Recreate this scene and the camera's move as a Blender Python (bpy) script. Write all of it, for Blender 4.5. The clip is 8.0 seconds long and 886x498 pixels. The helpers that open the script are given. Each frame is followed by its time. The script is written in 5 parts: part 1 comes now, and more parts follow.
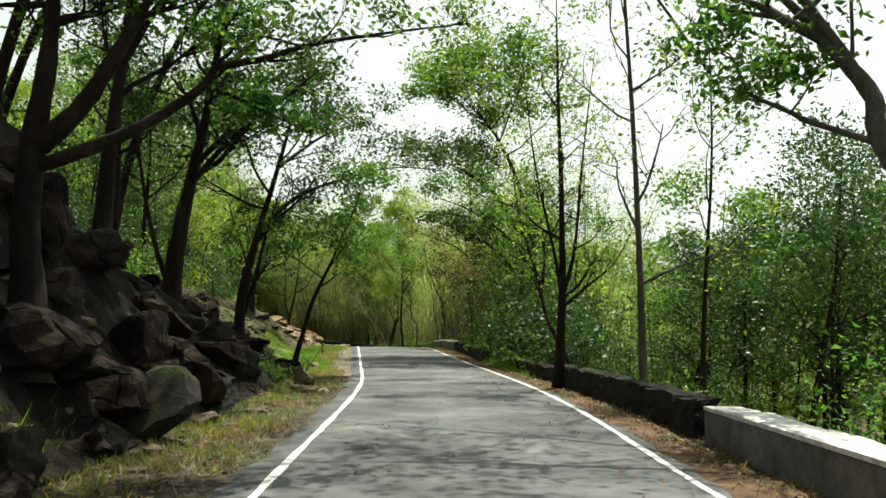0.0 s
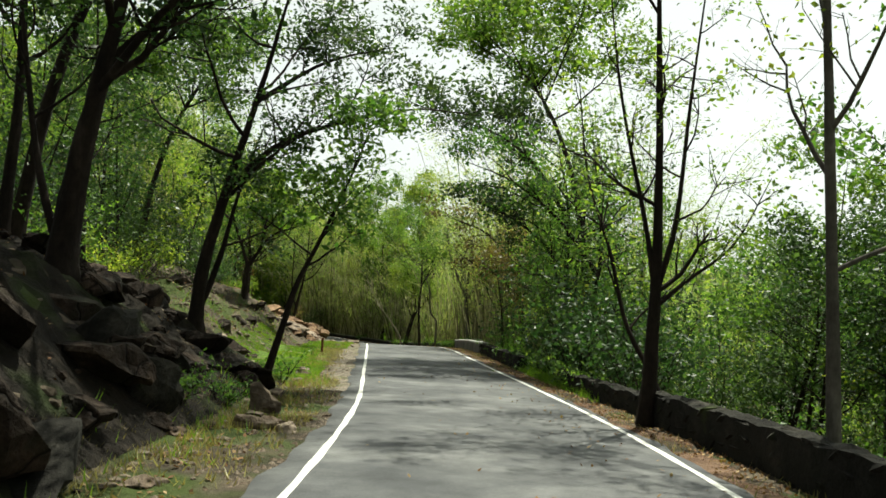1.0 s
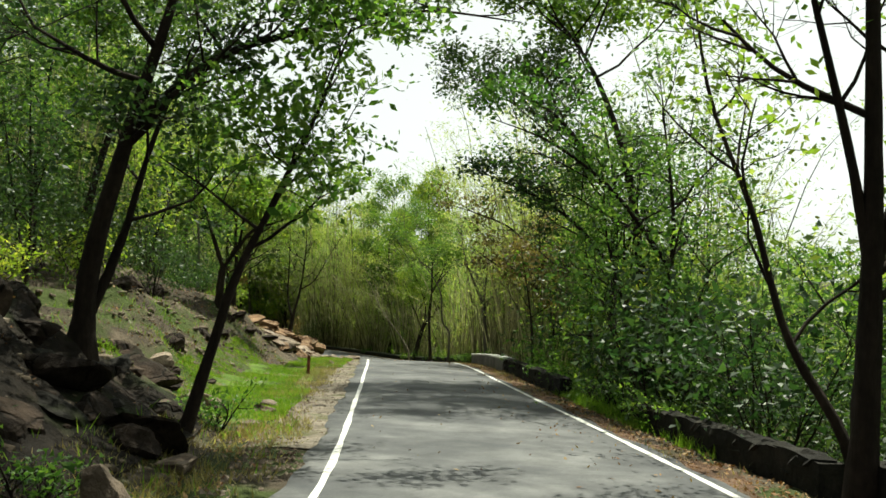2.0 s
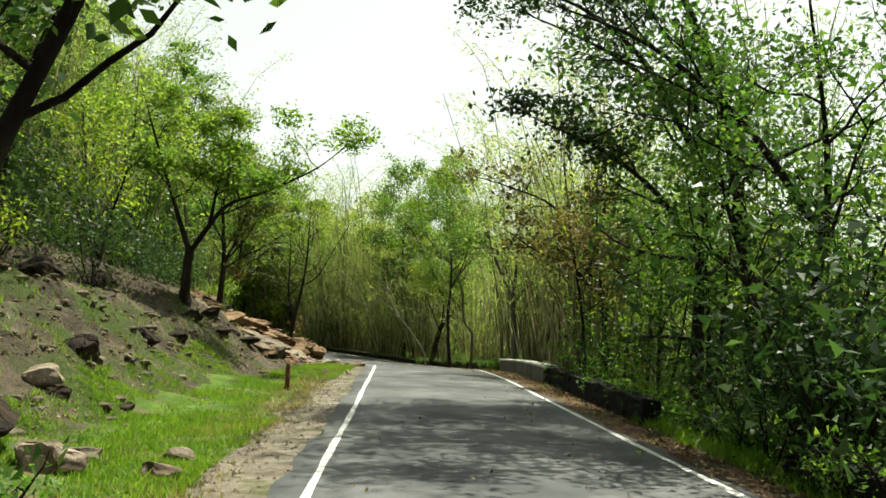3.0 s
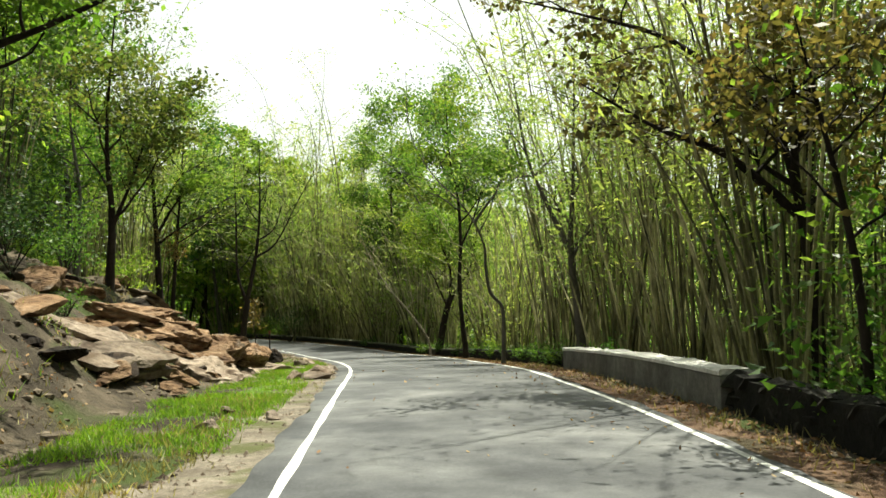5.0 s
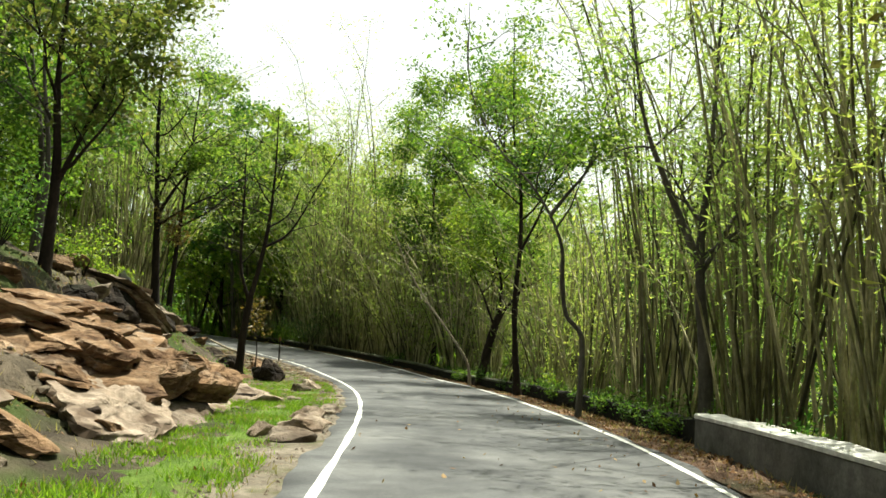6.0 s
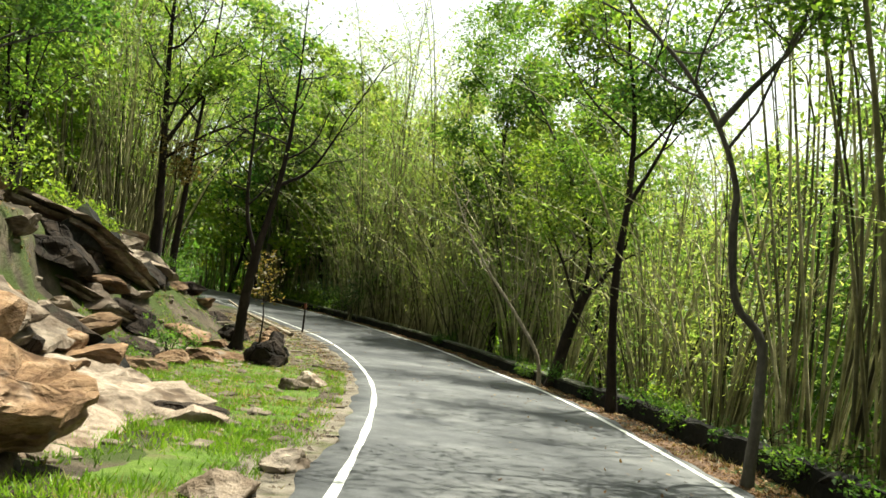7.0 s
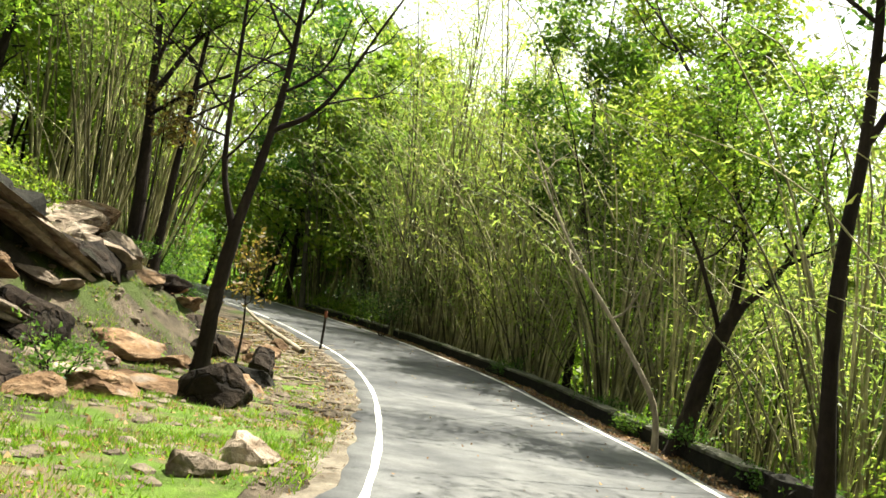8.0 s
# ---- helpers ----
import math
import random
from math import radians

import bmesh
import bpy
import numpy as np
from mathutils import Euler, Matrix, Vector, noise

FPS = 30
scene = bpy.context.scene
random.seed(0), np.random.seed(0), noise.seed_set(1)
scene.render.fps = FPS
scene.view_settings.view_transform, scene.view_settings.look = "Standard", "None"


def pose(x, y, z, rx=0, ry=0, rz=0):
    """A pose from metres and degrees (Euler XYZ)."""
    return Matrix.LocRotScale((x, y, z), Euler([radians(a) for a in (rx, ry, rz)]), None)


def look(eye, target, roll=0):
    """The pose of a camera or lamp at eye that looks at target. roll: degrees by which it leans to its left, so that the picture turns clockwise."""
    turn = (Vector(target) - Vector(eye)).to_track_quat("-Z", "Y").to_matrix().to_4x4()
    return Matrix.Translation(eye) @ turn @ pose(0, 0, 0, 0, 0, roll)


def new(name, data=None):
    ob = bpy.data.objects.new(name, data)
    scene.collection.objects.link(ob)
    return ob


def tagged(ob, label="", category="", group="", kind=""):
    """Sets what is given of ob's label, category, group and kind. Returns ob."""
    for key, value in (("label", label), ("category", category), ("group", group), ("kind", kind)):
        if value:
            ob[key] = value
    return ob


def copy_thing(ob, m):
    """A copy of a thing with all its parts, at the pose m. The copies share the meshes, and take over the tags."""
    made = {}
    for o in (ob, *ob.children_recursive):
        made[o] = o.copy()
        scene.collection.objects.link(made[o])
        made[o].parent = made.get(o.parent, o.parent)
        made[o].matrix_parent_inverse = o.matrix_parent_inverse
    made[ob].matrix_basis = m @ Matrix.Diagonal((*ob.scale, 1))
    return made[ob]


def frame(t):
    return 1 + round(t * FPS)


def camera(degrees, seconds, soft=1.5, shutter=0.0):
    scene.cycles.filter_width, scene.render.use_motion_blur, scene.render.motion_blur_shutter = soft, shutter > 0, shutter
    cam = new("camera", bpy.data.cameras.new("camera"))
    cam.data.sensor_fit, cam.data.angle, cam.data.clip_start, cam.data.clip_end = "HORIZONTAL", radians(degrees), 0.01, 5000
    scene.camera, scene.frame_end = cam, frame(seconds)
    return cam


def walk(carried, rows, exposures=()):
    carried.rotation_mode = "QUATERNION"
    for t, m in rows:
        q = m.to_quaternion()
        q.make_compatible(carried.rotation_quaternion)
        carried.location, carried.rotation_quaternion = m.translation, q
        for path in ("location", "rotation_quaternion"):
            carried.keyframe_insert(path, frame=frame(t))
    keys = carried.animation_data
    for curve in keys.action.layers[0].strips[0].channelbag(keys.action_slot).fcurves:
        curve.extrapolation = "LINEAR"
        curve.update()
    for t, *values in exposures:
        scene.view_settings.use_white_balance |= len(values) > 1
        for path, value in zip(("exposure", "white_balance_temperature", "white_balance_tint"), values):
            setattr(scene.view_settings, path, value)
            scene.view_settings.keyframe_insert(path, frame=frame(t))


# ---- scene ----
# camera and its drive
cam = camera(54.3, 8.0, soft=1.6)
SUN, SKY = 5.0, 0.092
EXPOSURES = [(0.0, 1.06, 6700, -2), (0.5, 0.95, 6700, -2), (1.5, 0.95, 6700, -2), (3.0, 1.08, 6850, -4), (3.5, 1.0, 6800, -5), (4.0, 1.16, 6800, -4), (5.5, 1.3, 6850, 0), (6.5, 1.32, 6700, -1), (8.0, 1.95, 6900, 4)]
PATH = [
    (0.0, pose(0.000, -0.000, 1.385, 94.72, -0.97, -1.31)),
    (0.5, pose(-0.018, 3.188, 1.382, 94.41, -1.45, -1.44)),
    (0.7, pose(-0.061, 4.524, 1.397, 94.41, -2.06, -1.12)),
    (1.0, pose(-0.132, 6.530, 1.424, 94.36, -3.07, -0.12)),
    (1.5, pose(-0.220, 9.651, 1.416, 94.18, -2.29, 0.63)),
    (1.7, pose(-0.259, 10.946, 1.405, 94.59, -2.55, 0.41)),
    (2.8, pose(-0.509, 18.043, 1.322, 95.32, -2.12, 1.16)),
    (3.0, pose(-0.571, 19.349, 1.304, 95.10, -2.42, 1.67)),
    (3.2, pose(-0.641, 20.643, 1.285, 94.41, -1.16, 2.08)),
    (3.5, pose(-0.735, 22.608, 1.256, 93.77, -0.40, 2.41)),
    (4.0, pose(-0.968, 26.118, 1.240, 93.70, -0.40, 2.85)),
    (4.2, pose(-1.055, 27.510, 1.221, 93.18, -0.12, 2.34)),
    (5.3, pose(-1.639, 34.844, 1.240, 93.61, 1.46, 1.44)),
    (5.5, pose(-1.760, 36.246, 1.289, 93.38, 0.59, 1.80)),
    (6.0, pose(-2.104, 39.786, 1.341, 94.34, -3.10, 3.64)),
    (6.3, pose(-2.241, 41.930, 1.357, 93.48, -4.47, 4.92)),
    (6.5, pose(-2.355, 43.392, 1.379, 93.20, -4.49, 5.71)),
    (7.0, pose(-2.746, 47.227, 1.319, 92.20, -6.77, 7.58)),
    (7.5, pose(-3.236, 50.899, 1.238, 93.57, -8.35, 8.51)),
    (8.0, pose(-3.816, 54.820, 1.003, 92.86, -9.27, 11.70)),
]

walk(cam, PATH, exposures=EXPOSURES)

# ---- world and sun ----
SUN_ELEVATION, SUN_AZIMUTH = radians(67), radians(25)     # azimuth: clockwise from +y
world = bpy.data.worlds.new("sky")
scene.world = world
world.use_nodes = True
wt = world.node_tree
sky = wt.nodes.new("ShaderNodeTexSky")
sky.sky_type, sky.sun_disc = "NISHITA", False
sky.sun_elevation, sky.sun_rotation = SUN_ELEVATION, SUN_AZIMUTH
sky.air_density, sky.dust_density, sky.ozone_density = 1.0, 2.5, 0.8
wt.nodes["Background"].inputs["Strength"].default_value = SKY
haze = wt.nodes.new("ShaderNodeHueSaturation")          # a thin white cloud veil
haze.inputs["Saturation"].default_value = 0.15
wt.links.new(sky.outputs["Color"], haze.inputs["Color"])
wt.links.new(haze.outputs["Color"], wt.nodes["Background"].inputs["Color"])
sun = new("sun", bpy.data.lights.new("sun", "SUN"))
sun.data.energy, sun.data.angle, sun.data.color = SUN, radians(0.6), (1.0, 0.95, 0.86)
sun_from = Vector((math.sin(SUN_AZIMUTH) * math.cos(SUN_ELEVATION), math.cos(SUN_AZIMUTH) * math.cos(SUN_ELEVATION), math.sin(SUN_ELEVATION)))
sun.matrix_world = look(sun_from * 100, (0, 0, 0))


# ---- materials ----
def nodes_of(name):
    m = bpy.data.materials.new(name)
    m.use_nodes = True
    return m, m.node_tree, m.node_tree.nodes["Principled BSDF"]


def add(tree, kind, **values):
    n = tree.nodes.new(kind)
    for k, v in values.items():
        n.inputs[k].default_value = v
    return n


def ramp(tree, source, stops):
    r = tree.nodes.new("ShaderNodeValToRGB")
    while len(r.color_ramp.elements) < len(stops):
        r.color_ramp.elements.new(0.5)
    for e, (p, col) in zip(r.color_ramp.elements, stops):
        e.position, e.color = p, (*col, 1)
    tree.links.new(source, r.inputs[0])
    return r.outputs[0]


def mixed(tree, kind, fac, a, b):
    n = tree.nodes.new("ShaderNodeMix")
    n.data_type, n.blend_type = "RGBA", kind
    for socket, v in ((n.inputs[0], fac), (n.inputs[6], a), (n.inputs[7], b)):
        if isinstance(v, (int, float)):
            socket.default_value = v
        elif isinstance(v, tuple):
            socket.default_value = (*v, 1)
        else:
            tree.links.new(v, socket)
    return n.outputs[2]


def noisy(tree, scale, detail=6, rough=0.6, stretch=None, local=False):
    n = add(tree, "ShaderNodeTexNoise", Scale=scale, Detail=detail, Roughness=rough)
    co = tree.nodes.new("ShaderNodeTexCoord").outputs["Object"] if local else tree.nodes.new("ShaderNodeNewGeometry").outputs["Position"]
    if stretch:
        mp = tree.nodes.new("ShaderNodeMapping")
        mp.inputs["Scale"].default_value = stretch
        tree.links.new(co, mp.inputs["Vector"])
        co = mp.outputs["Vector"]
    tree.links.new(co, n.inputs["Vector"])
    return n.outputs["Fac"]


def bumped(tree, bsdf, source, strength, distance):
    b = add(tree, "ShaderNodeBump", Strength=strength, Distance=distance)
    tree.links.new(source, b.inputs["Height"])
    tree.links.new(b.outputs[0], bsdf.inputs["Normal"])


def surface(name, stops, scale, fine, rough=0.9, bump=0.5, dist=0.02, blotch=None, stretch=None, local=False, vary=0.0, cracks=0.0, beds=0.0):
    """Two scales of noise: a broad colour ramp, a fine grain over it, and a bump."""
    m, t, b = nodes_of(name)
    col = ramp(t, noisy(t, scale, stretch=stretch, local=local), stops)
    grain = noisy(t, fine, 5, 0.7, stretch=stretch, local=local)
    col = mixed(t, "MULTIPLY", 0.75, col, ramp(t, grain, [(0.25, (0.55, 0.55, 0.55)), (0.75, (1.3, 1.3, 1.3))]))
    middle = noisy(t, scale * 4.5, 4, 0.6, local=local)
    col = mixed(t, "MULTIPLY", 0.8, col, ramp(t, middle, [(0.3, (0.72, 0.72, 0.72)), (0.7, (1.25, 1.25, 1.25))]))
    if blotch:
        pos, size, shade = blotch
        mask = ramp(t, noisy(t, size, 3, 0.55, local=local), [(pos, (0, 0, 0)), (pos + 0.12, (1, 1, 1))])
        col = mixed(t, "MIX", mask, col, shade)
    if cracks:
        cell = add(t, "ShaderNodeTexVoronoi", Scale=cracks)
        cell.feature = "DISTANCE_TO_EDGE"
        at = t.nodes.new("ShaderNodeNewGeometry").outputs["Position"]
        warp = t.nodes.new("ShaderNodeVectorMath")
        warp.operation = "MULTIPLY_ADD"
        swirl = add(t, "ShaderNodeTexNoise", Scale=cracks * 1.6, Detail=4)
        t.links.new(at, swirl.inputs["Vector"])
        t.links.new(swirl.outputs["Color"], warp.inputs[0])
        warp.inputs[1].default_value = (0.5 / cracks, 0.5 / cracks, 0.9 / cracks)
        t.links.new(at, warp.inputs[2])
        t.links.new(warp.outputs[0], cell.inputs["Vector"])
        col = mixed(t, "MULTIPLY", 1.0, col, ramp(t, cell.outputs["Distance"], [(0.0, (0.22, 0.2, 0.18)), (0.035, (1, 1, 1))]))
        grain = mixed(t, "MULTIPLY", 1.0, grain, ramp(t, cell.outputs["Distance"], [(0.0, (0.0, 0.0, 0.0)), (0.05, (1, 1, 1))]))
    if beds:
        seam = noisy(t, beds, 3, 0.65, stretch=(0.5, 0.5, 1.5))
        col = mixed(t, "MULTIPLY", 0.9, col, ramp(t, seam, [(0.36, (0.3, 0.26, 0.23)), (0.44, (0.95, 0.95, 0.95)), (0.7, (1.2, 1.17, 1.12))]))
        grain = mixed(t, "MULTIPLY", 1.0, grain, ramp(t, seam, [(0.36, (0.0, 0.0, 0.0)), (0.46, (1, 1, 1))]))
    if vary:
        info = t.nodes.new("ShaderNodeObjectInfo")
        shade = ramp(t, info.outputs["Random"], [(0, (1 - vary,) * 3), (1, (1 + vary,) * 3)])
        col = mixed(t, "MULTIPLY", 1.0, col, shade)
    t.links.new(col, b.inputs["Base Color"])
    b.inputs["Roughness"].default_value = rough
    b.inputs["Specular IOR Level"].default_value = 0.15
    bumped(t, b, grain, bump, dist)
    return m


def leaf_material(name, low, mid, high, shine=0.5, rough=0.45):
    """A leaf: diffuse with a slight gloss, light shining through it; its hue varies from leaf to leaf and plant to plant."""
    m, t, b = nodes_of(name)
    geo = t.nodes.new("ShaderNodeNewGeometry")
    info = t.nodes.new("ShaderNodeObjectInfo")
    col = ramp(t, geo.outputs["Random Per Island"], [(0.0, low), (0.55, mid), (1.0, high)])
    tint = ramp(t, info.outputs["Random"], [(0.0, (0.72, 0.86, 0.8)), (0.5, (1.0, 1.0, 1.0)), (1.0, (1.3, 1.12, 0.9))])
    col = mixed(t, "MULTIPLY", 0.8, col, tint)
    patch = ramp(t, noisy(t, 0.5, 3), [(0.35, (0.75, 0.82, 0.75)), (0.65, (1.2, 1.15, 1.0))])
    col = mixed(t, "MULTIPLY", 0.8, col, patch)
    t.links.new(col, b.inputs["Base Color"])
    b.inputs["Roughness"].default_value = rough
    b.inputs["Specular IOR Level"].default_value = 0.2
    glow = t.nodes.new("ShaderNodeBsdfTranslucent")
    t.links.new(mixed(t, "MULTIPLY", 1.0, col, (1.75, 1.8, 1.05)), glow.inputs["Color"])
    mx = t.nodes.new("ShaderNodeMixShader")
    mx.inputs[0].default_value = shine
    t.links.new(b.outputs[0], mx.inputs[1])
    t.links.new(glow.outputs[0], mx.inputs[2])
    t.links.new(mx.outputs[0], t.nodes["Material Output"].inputs["Surface"])
    return m


ASPHALT = surface("asphalt", [(0.32, (0.052, 0.054, 0.057)), (0.5, (0.088, 0.09, 0.092)), (0.68, (0.14, 0.141, 0.14))], 0.6, 45, 0.85, 0.6, 0.006,
                  blotch=(0.6, 0.9, (0.06, 0.062, 0.066)))
PAINT = surface("line_paint", [(0.3, (0.5, 0.5, 0.47)), (0.6, (0.68, 0.68, 0.64))], 3, 40, 0.6, 0.4, 0.004, blotch=(0.6, 5, (0.26, 0.255, 0.245)))
EARTH = surface("earth", [(0.3, (0.026, 0.02, 0.014)), (0.5, (0.062, 0.05, 0.035)), (0.7, (0.14, 0.112, 0.08))], 1.1, 13, 0.95, 1.0, 0.08,
                blotch=(0.47, 0.6, (0.045, 0.062, 0.016)))
TURF = surface("mossy_turf", [(0.3, (0.05, 0.075, 0.016)), (0.5, (0.08, 0.135, 0.02)), (0.7, (0.13, 0.19, 0.035))], 1.3, 30, 0.95, 1.0, 0.04,
               blotch=(0.5, 1.0, (0.13, 0.105, 0.06)))
# darkened beyond the stone's own tone, to carry the shade of the bank
ROCK = surface("shade_darkened_rock", [(0.3, (0.009, 0.0065, 0.0045)), (0.52, (0.024, 0.0165, 0.0115)), (0.76, (0.085, 0.06, 0.043))], 1.6, 10, 0.92, 1.0, 0.07,
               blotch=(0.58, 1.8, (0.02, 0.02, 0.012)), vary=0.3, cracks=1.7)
RED_ROCK = surface("red_brown_rock", [(0.3, (0.085, 0.047, 0.026)), (0.5, (0.18, 0.112, 0.064)), (0.72, (0.3, 0.215, 0.145))], 1.8, 9, 0.92, 1.0, 0.08,
                   blotch=(0.58, 2.0, (0.2, 0.165, 0.135)), vary=0.35, stretch=(1, 1, 3), beds=3.2)
PALE_ROCK = surface("pale_rock", [(0.3, (0.12, 0.092, 0.07)), (0.5, (0.205, 0.162, 0.125)), (0.72, (0.32, 0.268, 0.215))], 1.6, 9, 0.92, 1.0, 0.07,
                    blotch=(0.55, 1.5, (0.1, 0.07, 0.048)), vary=0.3, beds=1.8)
# body darkened for the shade on its face, coping paled for the sun
CONCRETE = surface("shaded_concrete", [(0.3, (0.075, 0.073, 0.066)), (0.5, (0.125, 0.122, 0.112)), (0.7, (0.19, 0.186, 0.172))], 1.6, 30, 0.9, 0.5, 0.01,
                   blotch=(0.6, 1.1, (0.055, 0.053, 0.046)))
LIT_TOP = surface("pale_coping", [(0.3, (0.45, 0.44, 0.41)), (0.6, (0.62, 0.61, 0.58))], 2.0, 26, 0.85, 0.5, 0.01, blotch=(0.64, 3, (0.3, 0.29, 0.26)))
# near black all over with mossy blotches, on walls and black rocks
DARK_STONE = surface("near_black_stone", [(0.3, (0.01, 0.0095, 0.008)), (0.55, (0.02, 0.019, 0.016)), (0.75, (0.042, 0.038, 0.03))], 2.0, 18, 0.97, 0.9, 0.03,
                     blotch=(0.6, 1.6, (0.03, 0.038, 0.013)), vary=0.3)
BARK = surface("dark_bark", [(0.3, (0.01, 0.0075, 0.006)), (0.55, (0.023, 0.017, 0.013)), (0.75, (0.055, 0.043, 0.033))], 2.5, 14, 0.95, 1.0, 0.03, stretch=(1, 1, 0.25))
GREY_BARK = surface("grey_bark", [(0.3, (0.045, 0.041, 0.034)), (0.55, (0.088, 0.08, 0.067)), (0.75, (0.16, 0.148, 0.125))], 2.5, 14, 0.95, 0.9, 0.02, stretch=(1, 1, 0.25))
DEAD_WOOD = surface("bleached_wood", [(0.3, (0.22, 0.18, 0.13)), (0.6, (0.38, 0.33, 0.26))], 3, 20, 0.9, 0.8, 0.02, stretch=(1, 1, 0.3))
RUST = surface("rusty_post", [(0.3, (0.1, 0.035, 0.02)), (0.6, (0.2, 0.075, 0.04))], 5, 40, 0.85, 0.5, 0.01)
CULM = surface("bamboo_culm", [(0.3, (0.06, 0.056, 0.026)), (0.5, (0.21, 0.195, 0.1)), (0.72, (0.46, 0.42, 0.26))], 1.2, 22, 0.55, 0.3, 0.005, vary=0.9)
MOSSY = surface("mossy_coping", [(0.3, (0.04, 0.042, 0.026)), (0.5, (0.1, 0.1, 0.075)), (0.72, (0.22, 0.215, 0.18))], 1.7, 24, 0.95, 0.8, 0.02, blotch=(0.54, 1.3, (0.03, 0.042, 0.014)))

LEAF = leaf_material("green_leaf", (0.03, 0.074, 0.016), (0.062, 0.128, 0.026), (0.12, 0.19, 0.045), 0.5)
LEAF_YOUNG = leaf_material("yellow_green_leaf", (0.056, 0.108, 0.018), (0.112, 0.182, 0.028), (0.2, 0.245, 0.06), 0.55)
LEAF_DARK = leaf_material("dark_leaf", (0.014, 0.034, 0.013), (0.028, 0.058, 0.02), (0.055, 0.092, 0.03), 0.4)
LEAF_OLIVE = leaf_material("olive_leaf", (0.05, 0.075, 0.02), (0.1, 0.118, 0.034), (0.17, 0.155, 0.055), 0.48)
LEAF_DRY = leaf_material("dry_brown_leaf", (0.045, 0.042, 0.017), (0.1, 0.08, 0.032), (0.17, 0.125, 0.055), 0.42)
LEAF_BAMBOO = leaf_material("bamboo_leaf", (0.115, 0.168, 0.052), (0.19, 0.25, 0.09), (0.29, 0.325, 0.145), 0.58)
GRASS = leaf_material("fresh_grass", (0.065, 0.13, 0.014), (0.105, 0.2, 0.02), (0.165, 0.25, 0.04), 0.42)
STRAW = leaf_material("dry_grass", (0.14, 0.11, 0.05), (0.22, 0.18, 0.08), (0.3, 0.26, 0.13), 0.35)
LITTER = leaf_material("fallen_leaves", (0.09, 0.04, 0.02), (0.2, 0.1, 0.05), (0.33, 0.22, 0.12), 0.15, 0.7)


# ---- mesh tools ----
def solid(name, verts, faces, material, smooth=True):
    """A mesh from arrays: verts (n, 3), faces (m, k) with one k."""
    me = bpy.data.meshes.new(name)
    verts, faces = np.asarray(verts, np.float32), np.asarray(faces, np.int32)
    n, k = faces.shape
    me.vertices.add(len(verts))
    me.vertices.foreach_set("co", verts.ravel())
    me.loops.add(n * k)
    me.loops.foreach_set("vertex_index", faces.ravel())
    me.polygons.add(n)
    me.polygons.foreach_set("loop_start", np.arange(0, n * k, k, dtype=np.int32))
    me.polygons.foreach_set("use_smooth", np.full(n, smooth))
    me.materials.append(material)
    me.update(calc_edges=True)
    return me


def under(name, me, parent, label=""):
    ob = new(name, me)
    ob.parent = parent
    return tagged(ob, label) if label else ob


def empty(name, m, label, category, group="", kind=""):
    ob = new(name)
    ob.matrix_basis = m
    return tagged(ob, label, category, group, kind)


def rnd(a, b):
    return random.uniform(a, b)


def again(ob, m):
    """A copy of a thing at the pose and size in m, whatever the size of the first one."""
    return copy_thing(ob, m @ Matrix.Diagonal((*(1 / v for v in ob.scale), 1)))


class Wood:
    """Tapered tubes gathered into one mesh, and the twig ends that carry leaves."""

    def __init__(self):
        self.v, self.f, self.n, self.tips = [], [], 0, []

    def tube(self, pts, r0, r1, sides=7, flare=0.0):
        pts = np.asarray(pts, float)
        k = len(pts)
        t = np.gradient(pts, axis=0)
        t /= np.linalg.norm(t, axis=1)[:, None] + 1e-9
        ref = np.array([0.37, 0.83, 0.41])
        a = np.cross(t, ref)
        a /= np.linalg.norm(a, axis=1)[:, None] + 1e-9
        b = np.cross(t, a)
        u = np.linspace(0, 1, k)
        r = r0 + (r1 - r0) * u + flare * r0 * np.exp(-u * k * 1.3)
        ang = np.arange(sides) * 2 * np.pi / sides
        ring = a[:, None] * np.cos(ang)[None, :, None] + b[:, None] * np.sin(ang)[None, :, None]
        wob = 1 + (np.random.rand(k, sides, 1) - 0.5) * (0.22 if sides > 5 else 0)
        v = pts[:, None] + ring * r[:, None, None] * wob
        i = np.arange(k - 1)[:, None] * sides
        j = np.arange(sides)[None]
        jn = (j + 1) % sides
        f = np.stack([i + j, i + jn, i + sides + jn, i + sides + j], -1).reshape(-1, 4) + self.n
        self.v.append(v.reshape(-1, 3))
        self.f.append(f)
        self.n += k * sides

    def mesh(self, name, material):
        return solid(name, np.concatenate(self.v), np.concatenate(self.f), material)


def bend(points, n):
    """A smooth line of n points through a few given ones."""
    p = np.asarray(points, float)
    p = np.vstack([2 * p[0] - p[1], p, 2 * p[-1] - p[-2]])
    out = []
    for u in np.linspace(0, len(p) - 3 - 1e-6, n):
        i, w = int(u), u - int(u)
        a, b, c, d = p[i:i + 4]
        out.append(0.5 * (2 * b + (c - a) * w + (2 * a - 5 * b + 4 * c - d) * w * w + (3 * b - a - 3 * c + d) * w ** 3))
    return np.array(out)


